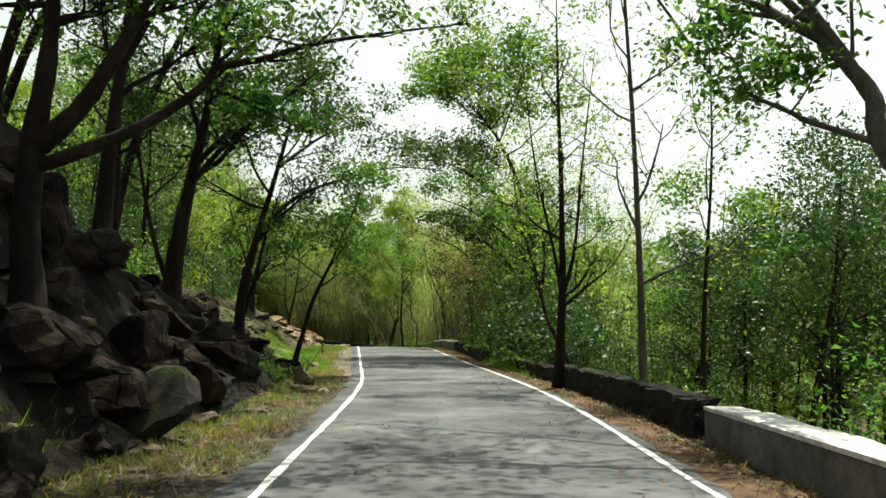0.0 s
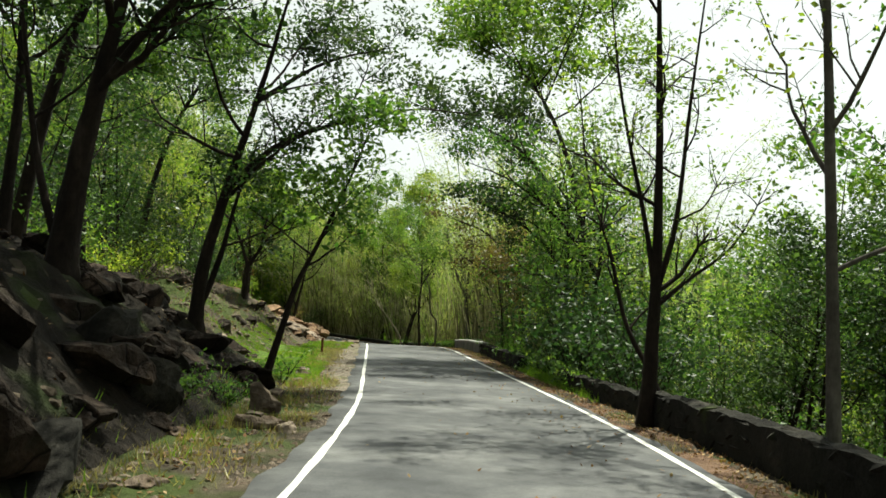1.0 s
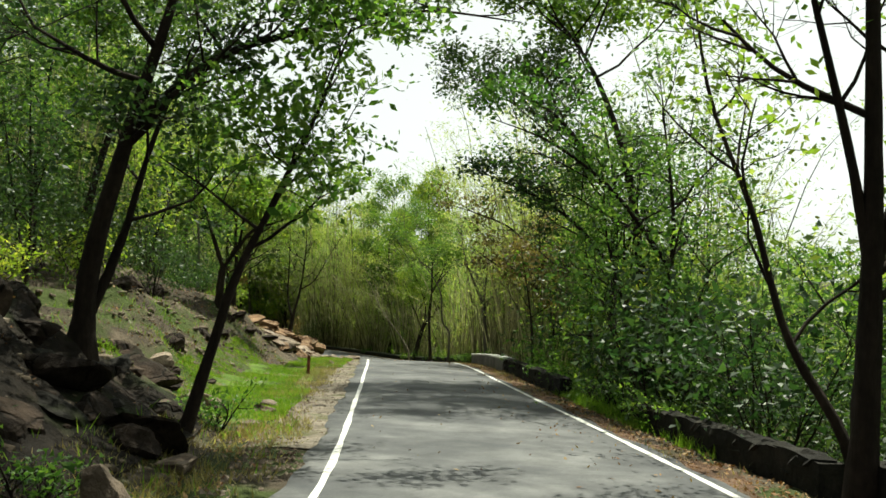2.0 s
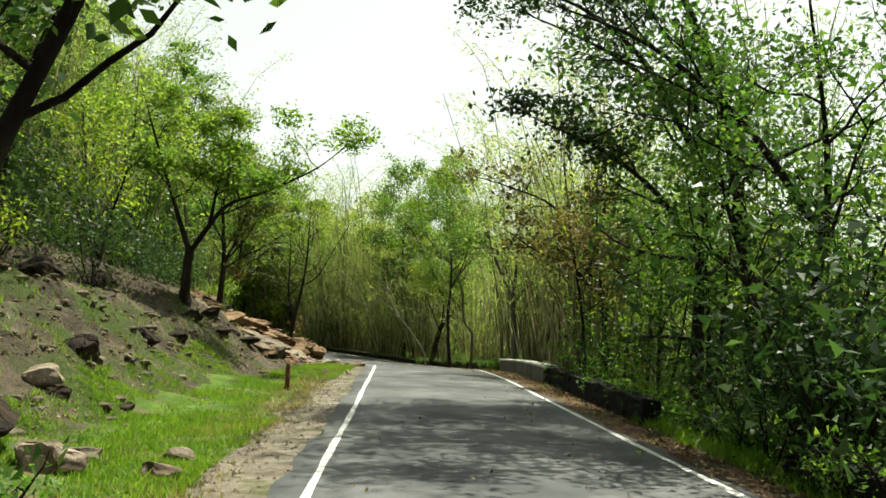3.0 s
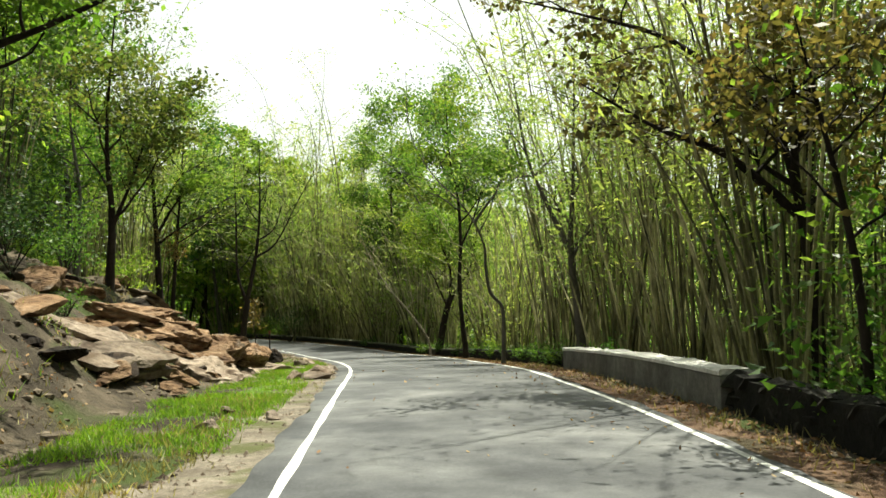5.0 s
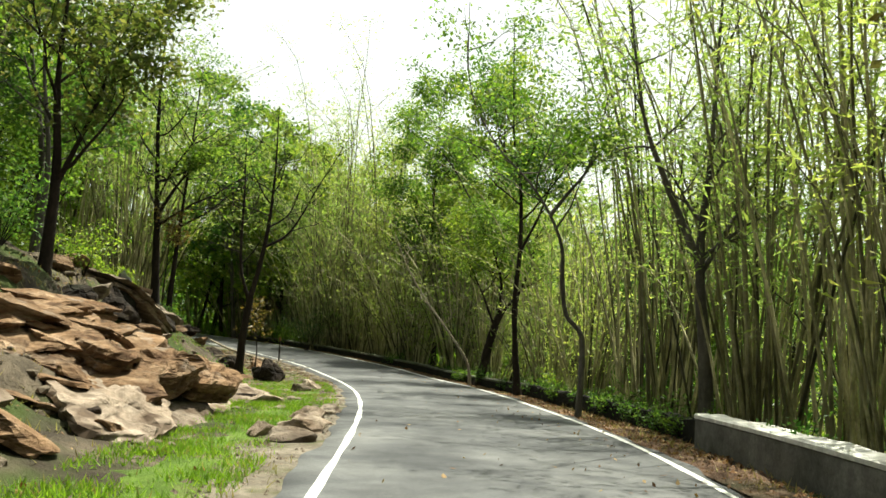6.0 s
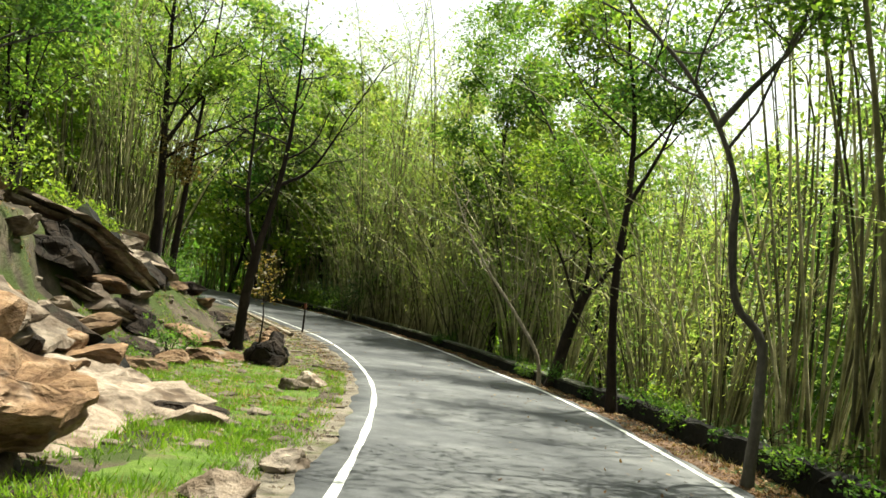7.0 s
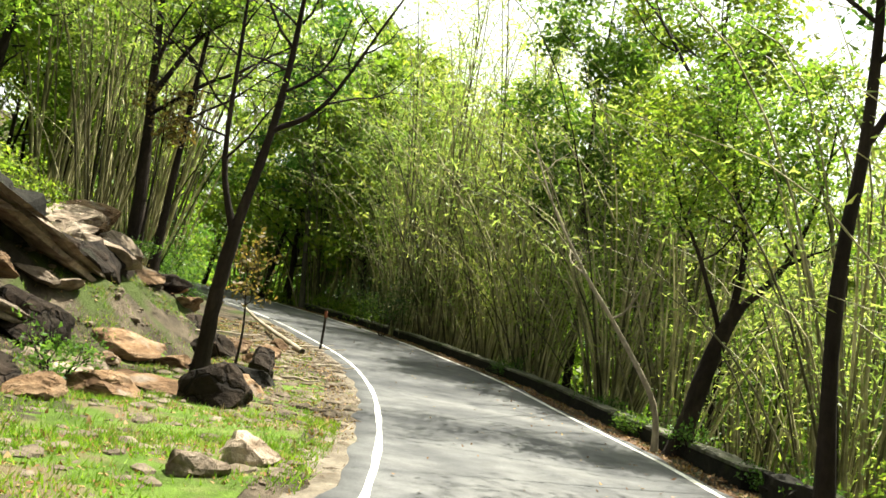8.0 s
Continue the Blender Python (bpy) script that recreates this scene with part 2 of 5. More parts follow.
def branch(w, start, way, length, r, level, droop=0.0, spread=1.0, twigs=True):
    """A crooked limb with side shoots; the last level carries leaf tips."""
    n = 6 if level > 1 else (4 if level else 3)
    p, d, pts = np.array(start, float), np.array(way, float), [np.array(start, float)]
    d /= np.linalg.norm(d)
    for _ in range(n - 1):
        d = d + np.random.normal(0, 0.17, 3) + np.array([0, 0, 0.09 - droop])
        d /= np.linalg.norm(d)
        p = p + d * length / (n - 1)
        pts.append(p)
    pts = np.array(pts)
    if level or twigs:
        w.tube(pts, r, r * 0.35, 6 if level > 1 and twigs else (4 if level and twigs else 3))
    if level == 0:
        w.tips += [pts[-1], pts[-2], pts[1] * 0.5 + pts[2] * 0.5]
        return
    for _ in range(random.randint(4, 5) if level > 1 else random.randint(4, 5)):
        u = rnd(0.28, 1.0) * (n - 1.001)
        i = int(u)
        q = pts[i] + (pts[i + 1] - pts[i]) * (u - i)
        along = pts[i + 1] - pts[i]
        along /= np.linalg.norm(along)
        side = np.random.normal(0, 1, 3)
        side -= along * side.dot(along)
        side /= np.linalg.norm(side) + 1e-9
        side[2] *= 0.6
        branch(w, q, along * 0.6 + side * 0.9 * spread, length * rnd(0.38, 0.6), r * 0.42, level - 1, droop, spread, twigs)


def leaf_mesh(name, centres, size, width, material, up=0.4, sizes=0.35, small=False):
    """Separate small leaves: kites, or for plants that stay far off plain three-cornered ones."""
    c = np.asarray(centres, float)
    n = len(c)
    a = np.random.normal(0, 1, (n, 3))
    a[:, 2] = a[:, 2] * 0.7 - 0.25
    a /= np.linalg.norm(a, axis=1)[:, None]
    nor = np.random.normal(0, 1, (n, 3))
    nor[:, 2] += up * 2
    b = np.cross(a, nor)
    b /= np.linalg.norm(b, axis=1)[:, None] + 1e-9
    k = size * (1 + np.random.normal(0, sizes, (n, 1)).clip(-0.6, 0.9))
    a, b = a * k, b * k * width
    if small:
        v = np.stack([c - a * 0.5, c + b * 0.6 + a * 0.2, c + a * 0.5 - b * 0.45], 1).reshape(-1, 3)
        return solid(name, v, np.arange(3 * n).reshape(n, 3), material, False)
    v = np.stack([c - a * 0.5, c + b * 0.5 - a * 0.05, c + a * 0.5, c - b * 0.5 - a * 0.05], 1).reshape(-1, 3)
    return solid(name, v, np.arange(4 * n).reshape(n, 4), material, False)


def scatter(tips, count, spread):
    t = np.array(tips)
    return t[np.random.randint(0, len(t), count)] + np.random.normal(0, spread, (count, 3)) * np.array([1, 1, 0.6])


def tree(name, m, stems, label, category, bark, leaf, leaves, size=0.15, spread=0.3, limbs=(5, 1.0), level=3, droop=0.0, group="", bare=0.0, width=0.5, flat=0.25, twigs=True, kite=False):
    """A tree from the lines of its stems (points, base radius, top radius, share of its length that bears limbs)."""
    root = empty(name, m, label, category, group)
    w = Wood()
    grown = [("trunk", w)]
    for points, r0, r1, clear in stems:
        if twigs and points is not stems[0][0]:
            w = Wood()
            grown.append(("limb" if points[0][2] > 0.3 else "side_stem", w))
        pts = bend(points, 4 + 3 * len(points))
        total = np.linalg.norm(np.diff(pts, axis=0), axis=1).sum()
        w.tube(pts, r0, r1 if clear == 1 else r1 * 0.4, 9 if r0 > 0.07 else 6, 0.5 if points[0][2] < 0.1 else 0)
        for i in range(limbs[0] if clear < 1 else 0):
            u = clear + (1 - clear) * (i + rnd(0, 1)) / limbs[0]
            k = min(len(pts) - 2, int(u * (len(pts) - 1)))
            along = pts[k + 1] - pts[k]
            along /= np.linalg.norm(along)
            ang = i * 2.4 + rnd(-0.5, 0.5)
            side = np.array([math.cos(ang), math.sin(ang), rnd(0.0, flat * 2)])
            branch(w, pts[k], along * 0.35 + side, total * 0.42 * limbs[1] * (1.15 - 0.6 * u) * rnd(0.75, 1.2), max(0.012, (r0 + (r1 - r0) * u) * 0.5), level - 1 if u < 0.9 else max(1, level - 1), droop, 1.0, twigs)
        if clear < 1:
            w.tips.append(pts[-1])
    wood = [(under(kind, w.mesh(kind, bark), root), w.tips) for kind, w in grown]
    count = int(leaves * (1 - bare))
    total = sum(len(tips) for _, tips in wood)
    for k, (limb, tips) in enumerate(wood):
        own = count * len(tips) // max(1, total)
        if own:
            name = "foliage" if k else "crown"
            under(name, leaf_mesh(name, scatter(tips, own, spread), size, width, leaf, small=not (twigs or kite)), limb if k else root)
    return root


# ---- the road's line ----
EDGE_X = [-1.28, -1.28, -1.29, -1.29, -1.28, -1.26, -1.3, -1.46, -1.76, -2.1, -2.42, -2.77, -3.1, -3.47, -3.88, -4.41, -5.07, -5.88, -6.95, -8.4, -10.25, -12.6, -16.0, -20.3, -25.5, -32]
EDGE_Y = [-40, -20, -6, 3.8, 8.2, 12.5, 16.9, 21.2, 25.4, 29.6, 33.8, 38.05, 42.3, 46.5, 50.65, 54.8, 58.9, 62.9, 66.9, 71.4, 75.6, 79.4, 84.2, 89.0, 93.8, 98.5]
EDGE_Z = [0, 0, 0, 0, 0, -0.02, -0.06, -0.11, -0.14, -0.15, -0.14, -0.11, -0.08, -0.11, -0.23, -0.42, -0.61, -0.78, -0.93, -1.07, -1.07, -1.02, -0.95, -0.86, -0.78, -0.7]
WIDTH = 3.7
HALF = WIDTH / 2
EDGE = bend(list(zip(EDGE_X, EDGE_Y, EDGE_Z)), 420)
_d = np.gradient(EDGE, axis=0)[:, :2]
RIGHT = np.stack([_d[:, 1], -_d[:, 0]], 1) / np.linalg.norm(_d, axis=1)[:, None]
CROWN = EDGE + np.hstack([RIGHT * WIDTH / 2, np.zeros((len(EDGE), 1))])      # the road's middle
# the right half is a little wider or narrower along the way
WIDER = np.interp(CROWN[:, 1], [8, 13, 20, 28, 36, 42, 47, 54, 59, 67, 72, 82, 90], [0.0, 0.1, 0.18, 0.24, 0.12, 0.0, -0.1, 0.1, 0.2, 0.42, 0.34, 0.4, 0.3])


def near_road(x, y):
    """For arrays of places: the nearest step of the middle line, and the distance to the right of it."""
    p = np.stack([np.ravel(x), np.ravel(y)], 1)
    index, off = np.empty(len(p), int), np.empty(len(p))
    for a in range(0, len(p), 4000):
        q = p[a:a + 4000]
        d2 = ((q[:, None] - CROWN[None, :, :2]) ** 2).sum(2)
        i = d2.argmin(1)
        index[a:a + 4000] = i
        side = ((q - CROWN[i, :2]) * RIGHT[i]).sum(1)
        off[a:a + 4000] = np.sign(side) * np.sqrt(d2[np.arange(len(q)), i])
    return index, off


# the bank on the left: where it begins beyond the line, and how steep it is, by the distance along
BANK_Y = [-40, 0, 10, 18, 22, 25, 29, 37, 41, 43.5, 46, 48.5, 52, 60, 68, 75, 90]
BANK_TOE = [1.9, 1.9, 1.9, 1.8, 1.6, 1.6, 3.2, 3.3, 3.1, 3.0, 2.5, 2.2, 2.5, 4.2, 4.6, 3.2, 2.6]
BANK_RISE = [1.3, 1.3, 1.35, 0.8, 0.55, 0.5, 0.5, 0.68, 0.6, 0.78, 0.6, 0.38, 0.42, 0.5, 0.5, 0.7, 0.5]


def lump(x, y, scale, seed=0.0):
    """Cheap smooth noise about zero."""
    x, y = x * scale + seed, y * scale - seed
    return (np.sin(x * 1.7 + 1.3 * np.sin(y * 0.9)) + np.sin(y * 2.1 + 1.7 * np.sin(x * 1.1 + 0.6)) + 0.5 * np.sin(3.7 * x - 2.9 * y)) / 2.5


def height(x, y):
    x, y = np.asarray(x, float), np.asarray(y, float)
    shape = x.shape
    i, off = near_road(x, y)
    x, y = x.ravel(), y.ravel()
    along = CROWN[i, 1]
    z0 = CROWN[i, 2]
    left, right = -off - WIDTH / 2, off - WIDTH / 2
    toe, rise = np.interp(along, BANK_Y, BANK_TOE), np.interp(along, BANK_Y, BANK_RISE)
    up = (left - toe).clip(0, None)
    bank = rise * np.minimum(up, 2.6) + np.interp(along, [0, 55, 70], [0.3, 0.32, 0.45]) * (up - 2.6).clip(0, 22) + 0.16 * (up - 24.6).clip(0, 120)
    bank += (0.09 * lump(x, y, 4.1, 7) + 0.1 * lump(x, y, 1.9) + 0.16 * lump(x, y, 0.7, 3)) * np.minimum(up, 1.5) + 0.7 * lump(x, y, 0.16, 9) * (up / 12).clip(0, 1)
    ledge = ((left - np.interp(along, [54, 58, 62, 65.6, 70.8, 74], [5.6, 5.7, 6.2, 6.5, 5.6, 5.2])) / 0.7).clip(0, 1)      # a terrace above the undercut ledges
    bank += np.interp(along, [50, 54, 58, 62, 65.6, 68, 70.8, 73], [0, 0.5, 1.0, 1.2, 1.25, 0.8, 0.25, 0]) * ledge * ledge * (3 - 2 * ledge)
    down = (right - 1.55).clip(0, None)
    open_side = np.interp(along, [20, 34], [1.0, 0.0])      # by the start the slope falls only a little, then rises again as an open hillside
    drop = -(0.62 - 0.2 * open_side) * np.minimum(down, 7) - (0.22 - 0.2 * open_side) * (down - 7).clip(0, 25) + 0.2 * (down - 55).clip(0, 150)
    drop += open_side * 0.14 * (down - 16).clip(0, 40)
    drop += 0.2 * lump(x, y, 0.6, 5) * np.minimum(down, 1.5) + 0.8 * lump(x, y, 0.13, 2) * (down / 15).clip(0, 1)
    verge = 0.03 * lump(x, y, 2.3) * ((np.maximum(left, right) - 0.2) / 0.6).clip(0, 1)
    z = z0 - 0.045 + bank + drop + verge
    return z.reshape(shape)


def ground_z(x, y):
    return float(height(np.array([x]), np.array([y]))[0])


def beside(y, e):
    """A place e metres outside the lines at the distance y along: e > 0 right of the right line, e < 0 left of the left line."""
    i = int(np.abs(CROWN[:, 1] - y).argmin())
    x, yy = CROWN[i, :2] + RIGHT[i] * (e + math.copysign(WIDTH / 2, e))
    return float(x), float(yy)


def strip(name, a, b, offsets, lift, material, i0=0, i1=None, thick=0.0):
    """A band along the road at the offsets from its middle, lifted by the values in lift."""
    rows = range(i0, i1 or len(CROWN))
    v = []
    for i in rows:
        for o, h in zip(offsets, lift):
            wob = 0.0
            if abs(o) > HALF + 0.1:
                wob = 0.07 * math.sin(i * 0.37 + (o > 0)) * math.sin(i * 0.13) + 0.03 * math.sin(i * 1.1 + (o > 0))
            elif o in (a, b):
                wob = 0.007 * math.sin(i * 0.45 + o * 40) + 0.004 * math.sin(i * 1.15 + o * 17)
            x, y = CROWN[i, :2] + RIGHT[i] * (o + wob + WIDER[i] * max(0.0, o) / HALF)
            v.append((x, y, CROWN[i, 2] + h))
    k, n = len(offsets), len(rows)
    f = [(r * k + j, r * k + j + 1, (r + 1) * k + j + 1, (r + 1) * k + j) for r in range(n - 1) for j in range(k - 1)]
    return solid(name, v, f, material)


# ---- ground, road and lines ----
def axis(lo, a, b, hi, step):
    inner = list(np.arange(a, b, step))
    out, d, p = [], step, a
    while p > lo:
        d *= 1.25
        p -= d
        out.append(p)
    d, p, far = step, inner[-1], []
    while p < hi:
        d *= 1.25
        p += d
        far.append(p)
    return np.array(out[::-1] + inner + far)


xs, ys = axis(-500, -24, 12, 500, 0.33), axis(-300, -4, 92, 700, 0.33)
gx, gy = np.meshgrid(xs, ys)
gz = height(gx, gy)
nx = len(xs)
quad = (np.arange(len(ys) - 1)[:, None] * nx + np.arange(nx - 1)[None])[..., None] + np.array([0, 1, nx + 1, nx])
tagged(new("ground", solid("ground", np.stack([gx, gy, gz], -1).reshape(-1, 3), quad.reshape(-1, 4), EARTH)),
       "brown stony forest earth with moss and litter", "ground", kind="structure")
tagged(new("road", strip("road", -HALF - 0.3, HALF + 0.17, [-HALF - 0.34, -HALF - 0.3, -HALF, -0.9, 0, 0.9, HALF, HALF + 0.17, HALF + 0.21],
                         [-0.08, -0.01, 0, 0.012, 0.018, 0.012, 0, -0.01, -0.08], ASPHALT)),
       "narrow patched grey asphalt road in dappled shade", "road", kind="structure")
SAND = surface("sandy_gravel", [(0.3, (0.085, 0.07, 0.052)), (0.5, (0.15, 0.128, 0.1)), (0.7, (0.23, 0.2, 0.16))], 2.2, 22, 0.95, 0.9, 0.03,
               blotch=(0.54, 1.4, (0.07, 0.075, 0.03)))
RED_EARTH = surface("red_earth", [(0.3, (0.055, 0.032, 0.02)), (0.5, (0.12, 0.072, 0.046)), (0.7, (0.21, 0.14, 0.095))], 1.4, 18, 0.95, 1.0, 0.06,
                    blotch=(0.55, 0.8, (0.05, 0.045, 0.025)))


def shoulder(name, y0, y1, e0, e1, material, label, n=4, proud=0.0):
    """A verge beside the asphalt that follows the ground, with a ragged outer edge."""
    v, ids = [], [i for i in range(len(CROWN)) if y0 <= CROWN[i, 1] <= y1]
    for i in ids:
        rag = 0.14 * math.sin(i * 0.31) + 0.1 * math.sin(i * 0.77 + 1) + 0.05 * math.sin(i * 1.9)
        for u in np.linspace(0, 1, n):
            e = e0 + (e1 + rag * math.copysign(1, e1) - e0) * u
            x, y = CROWN[i, :2] + RIGHT[i] * (e + math.copysign(HALF, e))
            v.append((x, y, 0))
    v = np.array(v)
    v[:, 2] = height(v[:, 0], v[:, 1]) + np.tile(proud + np.interp(np.linspace(0, 1, n), [0, 0.35, 0.7, 1], [0.022, 0.02, 0.014, -0.012 - 2 * proud]), len(ids)) - (0.008 if material is TURF else 0)
    f = [(r * n + j, r * n + j + 1, r * n + j + n + 1, r * n + j + n) for r in range(len(ids) - 1) for j in range(n - 1)]
    tagged(new(name, solid(name, v, f, material)), label, "road verge", kind="structure")


SLOPE_STONE = surface("slope_stone", [(0.3, (0.06, 0.047, 0.034)), (0.5, (0.12, 0.096, 0.07)), (0.72, (0.21, 0.175, 0.135))], 1.6, 12, 0.95, 0.9, 0.04)
SHADED_SOIL = surface("shaded_soil", [(0.3, (0.006, 0.0045, 0.003)), (0.52, (0.014, 0.011, 0.008)), (0.75, (0.04, 0.031, 0.022))], 1.8, 12, 0.97, 1.0, 0.09,
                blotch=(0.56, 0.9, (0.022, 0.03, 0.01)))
# a sheet over the ground, dark to carry the shade between the boulders
shoulder("bank_soil", -8, 25.5, -1.75, -7.5, SHADED_SOIL, "brown soil between the boulders, the bank's shade put into its dark colour", 22, 0.03)
shoulder("turf_north", 26, 40, -1.3, -3.4, TURF, "sunlit green turf beside the road")
shoulder("turf_edge", 45, 56.5, -0.9, -1.9, TURF, "narrow strip of green turf before the rock")
shoulder("turf_bend", 57, 72, -0.9, -4.2, TURF, "patchy green turf inside the bend", 10)
shoulder("verge_left", 23.5, 57, -0.26, -1.25, SAND, "pale sandy gravel strip between asphalt and grass")
shoulder("verge_bend", 57.2, 86, -0.26, -0.7, SAND, "stony grey-brown earth strip inside the bend")
shoulder("verge_right", -10, 96, 0.15, 0.92, RED_EARTH, "reddish brown earth shoulder strewn with dry leaves")
for nm, o in (("left", -HALF), ("right", HALF)):
    tagged(new("road_line_" + nm, strip("road_line", o - 0.04, o + 0.04, [o - 0.04, o + 0.04], [0.005, 0.005], PAINT)),
           "worn white painted edge line on the asphalt", "road marking", kind="structure")


# ---- walls ----
def parapet(y0, y1, e, tall, thick, label, body=CONCRETE, top=LIT_TOP):
    """A plain concrete parapet with a paler coping along the road's right side."""
    root = empty("parapet_wall", pose(0, 0, 0), label, "parapet wall")
    ids = [i for i in range(len(CROWN)) if y0 <= CROWN[i, 1] <= y1]
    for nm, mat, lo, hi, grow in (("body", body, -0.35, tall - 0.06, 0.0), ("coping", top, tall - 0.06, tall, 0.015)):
        v, f = [], []
        for i in ids:
            wob = 0.012 * math.sin(i * 0.9) + 0.008 * math.sin(i * 2.3)
            for o, h in ((e - grow, lo), (e - grow, hi - 0.015), (e - grow + 0.02, hi + wob), (e + thick + grow - 0.02, hi + wob), (e + thick + grow, hi - 0.015), (e + thick + grow, lo)):
                x, y = CROWN[i, :2] + RIGHT[i] * (HALF + o)
                v.append((x, y, CROWN[i, 2] + h))
        for r in range(len(ids) - 1):
            for j in range(6):
                f.append((r * 6 + j, r * 6 + (j + 1) % 6, r * 6 + 6 + (j + 1) % 6, r * 6 + 6 + j))
        b = (len(ids) - 1) * 6
        f += [(0, 1, 2, 5), (5, 2, 3, 4), (b + 0, b + 1, b + 2, b + 5), (b + 5, b + 2, b + 3, b + 4)]
        under(nm, solid(nm, v, f, mat, False), root, "pale worn coping" if nm == "coping" else "")
    return root


def pebble(seed, facets=7, detail=2, rough=0.08):
    """A broken stone of unit size: a ball cut by planes and roughened."""
    bm = bmesh.new()
    bmesh.ops.create_icosphere(bm, subdivisions=detail, radius=1)
    r = random.Random(seed)
    planes = [(Vector((r.gauss(0, 1), r.gauss(0, 1), r.gauss(0, 1))).normalized(), r.uniform(0.5, 0.84)) for _ in range(facets)]
    for v in bm.verts:
        p = v.co.copy()
        for n, d in planes:
            k = p.dot(n) - d
            if k > 0:
                p -= n * k * 0.97
        v.co = p + p.normalized() * rough * noise.noise(p * 2.2 + Vector((seed, 0, 0))) * 2
    return bm


def stone_mesh(name, seed, material, facets=7, detail=2, rough=0.08, smooth=False):
    bm = pebble(seed, facets, detail, rough)
    me = bpy.data.meshes.new(name)
    bm.to_mesh(me)
    bm.free()
    me.materials.append(material)
    if smooth:
        me.shade_smooth()
    return me


def stone_wall(y0, y1, e, tall, thick, courses, label, material):
    """A rubble wall: a rough core and its stones."""
    root = empty("stone_wall", pose(0, 0, 0), label, "stone wall")
    ids = [i for i in range(len(CROWN)) if y0 <= CROWN[i, 1] <= y1]
    v, f = [], []
    for i in ids:
        for o, h in ((e + 0.05, -0.4), (e + 0.06, tall - 0.08 + 0.03 * math.sin(i)), (e + thick - 0.06, tall - 0.08 + 0.03 * math.cos(i * 1.3)), (e + thick - 0.05, -0.6)):
            x, y = CROWN[i, :2] + RIGHT[i] * (HALF + o)
            v.append((x, y, CROWN[i, 2] + h))
    for r in range(len(ids) - 1):
        for j in range(4):
            f.append((r * 4 + j, r * 4 + (j + 1) % 4, r * 4 + 4 + (j + 1) % 4, r * 4 + 4 + j))
    b = (len(ids) - 1) * 4
    f += [(0, 1, 2, 3), (b, b + 1, b + 2, b + 3)]
    under("core", solid("core", v, f, material, False), root)
    shapes = [stone_mesh("stone", 40 + k, material, 9, 1, 0.03) for k in range(5)]
    for c in range(courses):
        y = y0 + rnd(0, 0.3)
        while y < y1:
            long = rnd(0.3, 0.55)
            x, yy = beside(y + long / 2, e + thick * 0.5)
            i = int(np.abs(CROWN[:, 1] - yy).argmin())
            turn = math.degrees(math.atan2(RIGHT[i, 1], RIGHT[i, 0]))
            high = tall / courses
            st = under("stone", random.choice(shapes), root)
            st.matrix_basis = pose(x, yy, CROWN[i, 2] - 0.03 + high * (c + 0.5), rnd(-6, 6), rnd(-6, 6), turn + rnd(-6, 6)) @ Matrix.Diagonal((thick * rnd(0.56, 0.66), long * 0.62, high * rnd(0.62, 0.72), 1))
            y += long
    return root


parapet(-14, 10.7, 0.98, 0.43, 0.42, "grey concrete roadside parapet, shaded face and sunlit top put into its colours")
parapet(42.9, 51.8, 0.98, 0.43, 0.42, "low grey concrete parapet, shaded face and lit top put into its colours")
stone_wall(10.75, 20.3, 0.95, 0.52, 0.42, 3, "near-black old stone parapet beside the leaf-strewn shoulder", DARK_STONE)
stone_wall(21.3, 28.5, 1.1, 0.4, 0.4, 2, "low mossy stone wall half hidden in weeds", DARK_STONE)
stone_wall(33.5, 42.8, 0.98, 0.46, 0.42, 2, "dark stone wall under the trees", DARK_STONE)
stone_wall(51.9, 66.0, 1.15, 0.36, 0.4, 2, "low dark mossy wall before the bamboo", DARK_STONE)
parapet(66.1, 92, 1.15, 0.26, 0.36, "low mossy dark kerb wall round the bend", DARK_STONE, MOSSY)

# ---- rocks ----
ROCKS = {}
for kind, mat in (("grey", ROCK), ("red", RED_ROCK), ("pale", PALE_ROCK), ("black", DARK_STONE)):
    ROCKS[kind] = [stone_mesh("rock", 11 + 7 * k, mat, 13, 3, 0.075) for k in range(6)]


def rock(kind, x, y, sx, sy, sz, label, tilt=(0, 0, 0), sink=0.35, category="rock", group="", lift=0.0):
    ob = new("rock" if category == "rock" else category, random.choice(ROCKS[kind]))
    ob.matrix_basis = pose(x, y, ground_z(x, y) + sz * (1 - 2 * sink) * 0.7 + lift, *tilt) @ Matrix.Diagonal((sx, sy, sz, 1))
    return tagged(ob, label, category, group)


# the boulder bank by the road's start, its shade put into the rock colour
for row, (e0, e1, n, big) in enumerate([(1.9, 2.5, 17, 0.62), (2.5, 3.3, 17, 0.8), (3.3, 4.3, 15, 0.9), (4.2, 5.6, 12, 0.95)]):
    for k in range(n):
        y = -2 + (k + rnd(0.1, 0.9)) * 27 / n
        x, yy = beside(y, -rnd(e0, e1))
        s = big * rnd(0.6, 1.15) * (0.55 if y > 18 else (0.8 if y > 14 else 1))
        rock("grey", x, yy, s * rnd(0.9, 1.3), s * rnd(0.8, 1.4), s * rnd(0.45, 0.75), "grey-brown boulder stacked in the bank, darkened in colour for its shade",
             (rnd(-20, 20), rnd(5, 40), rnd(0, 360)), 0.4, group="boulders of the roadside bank")
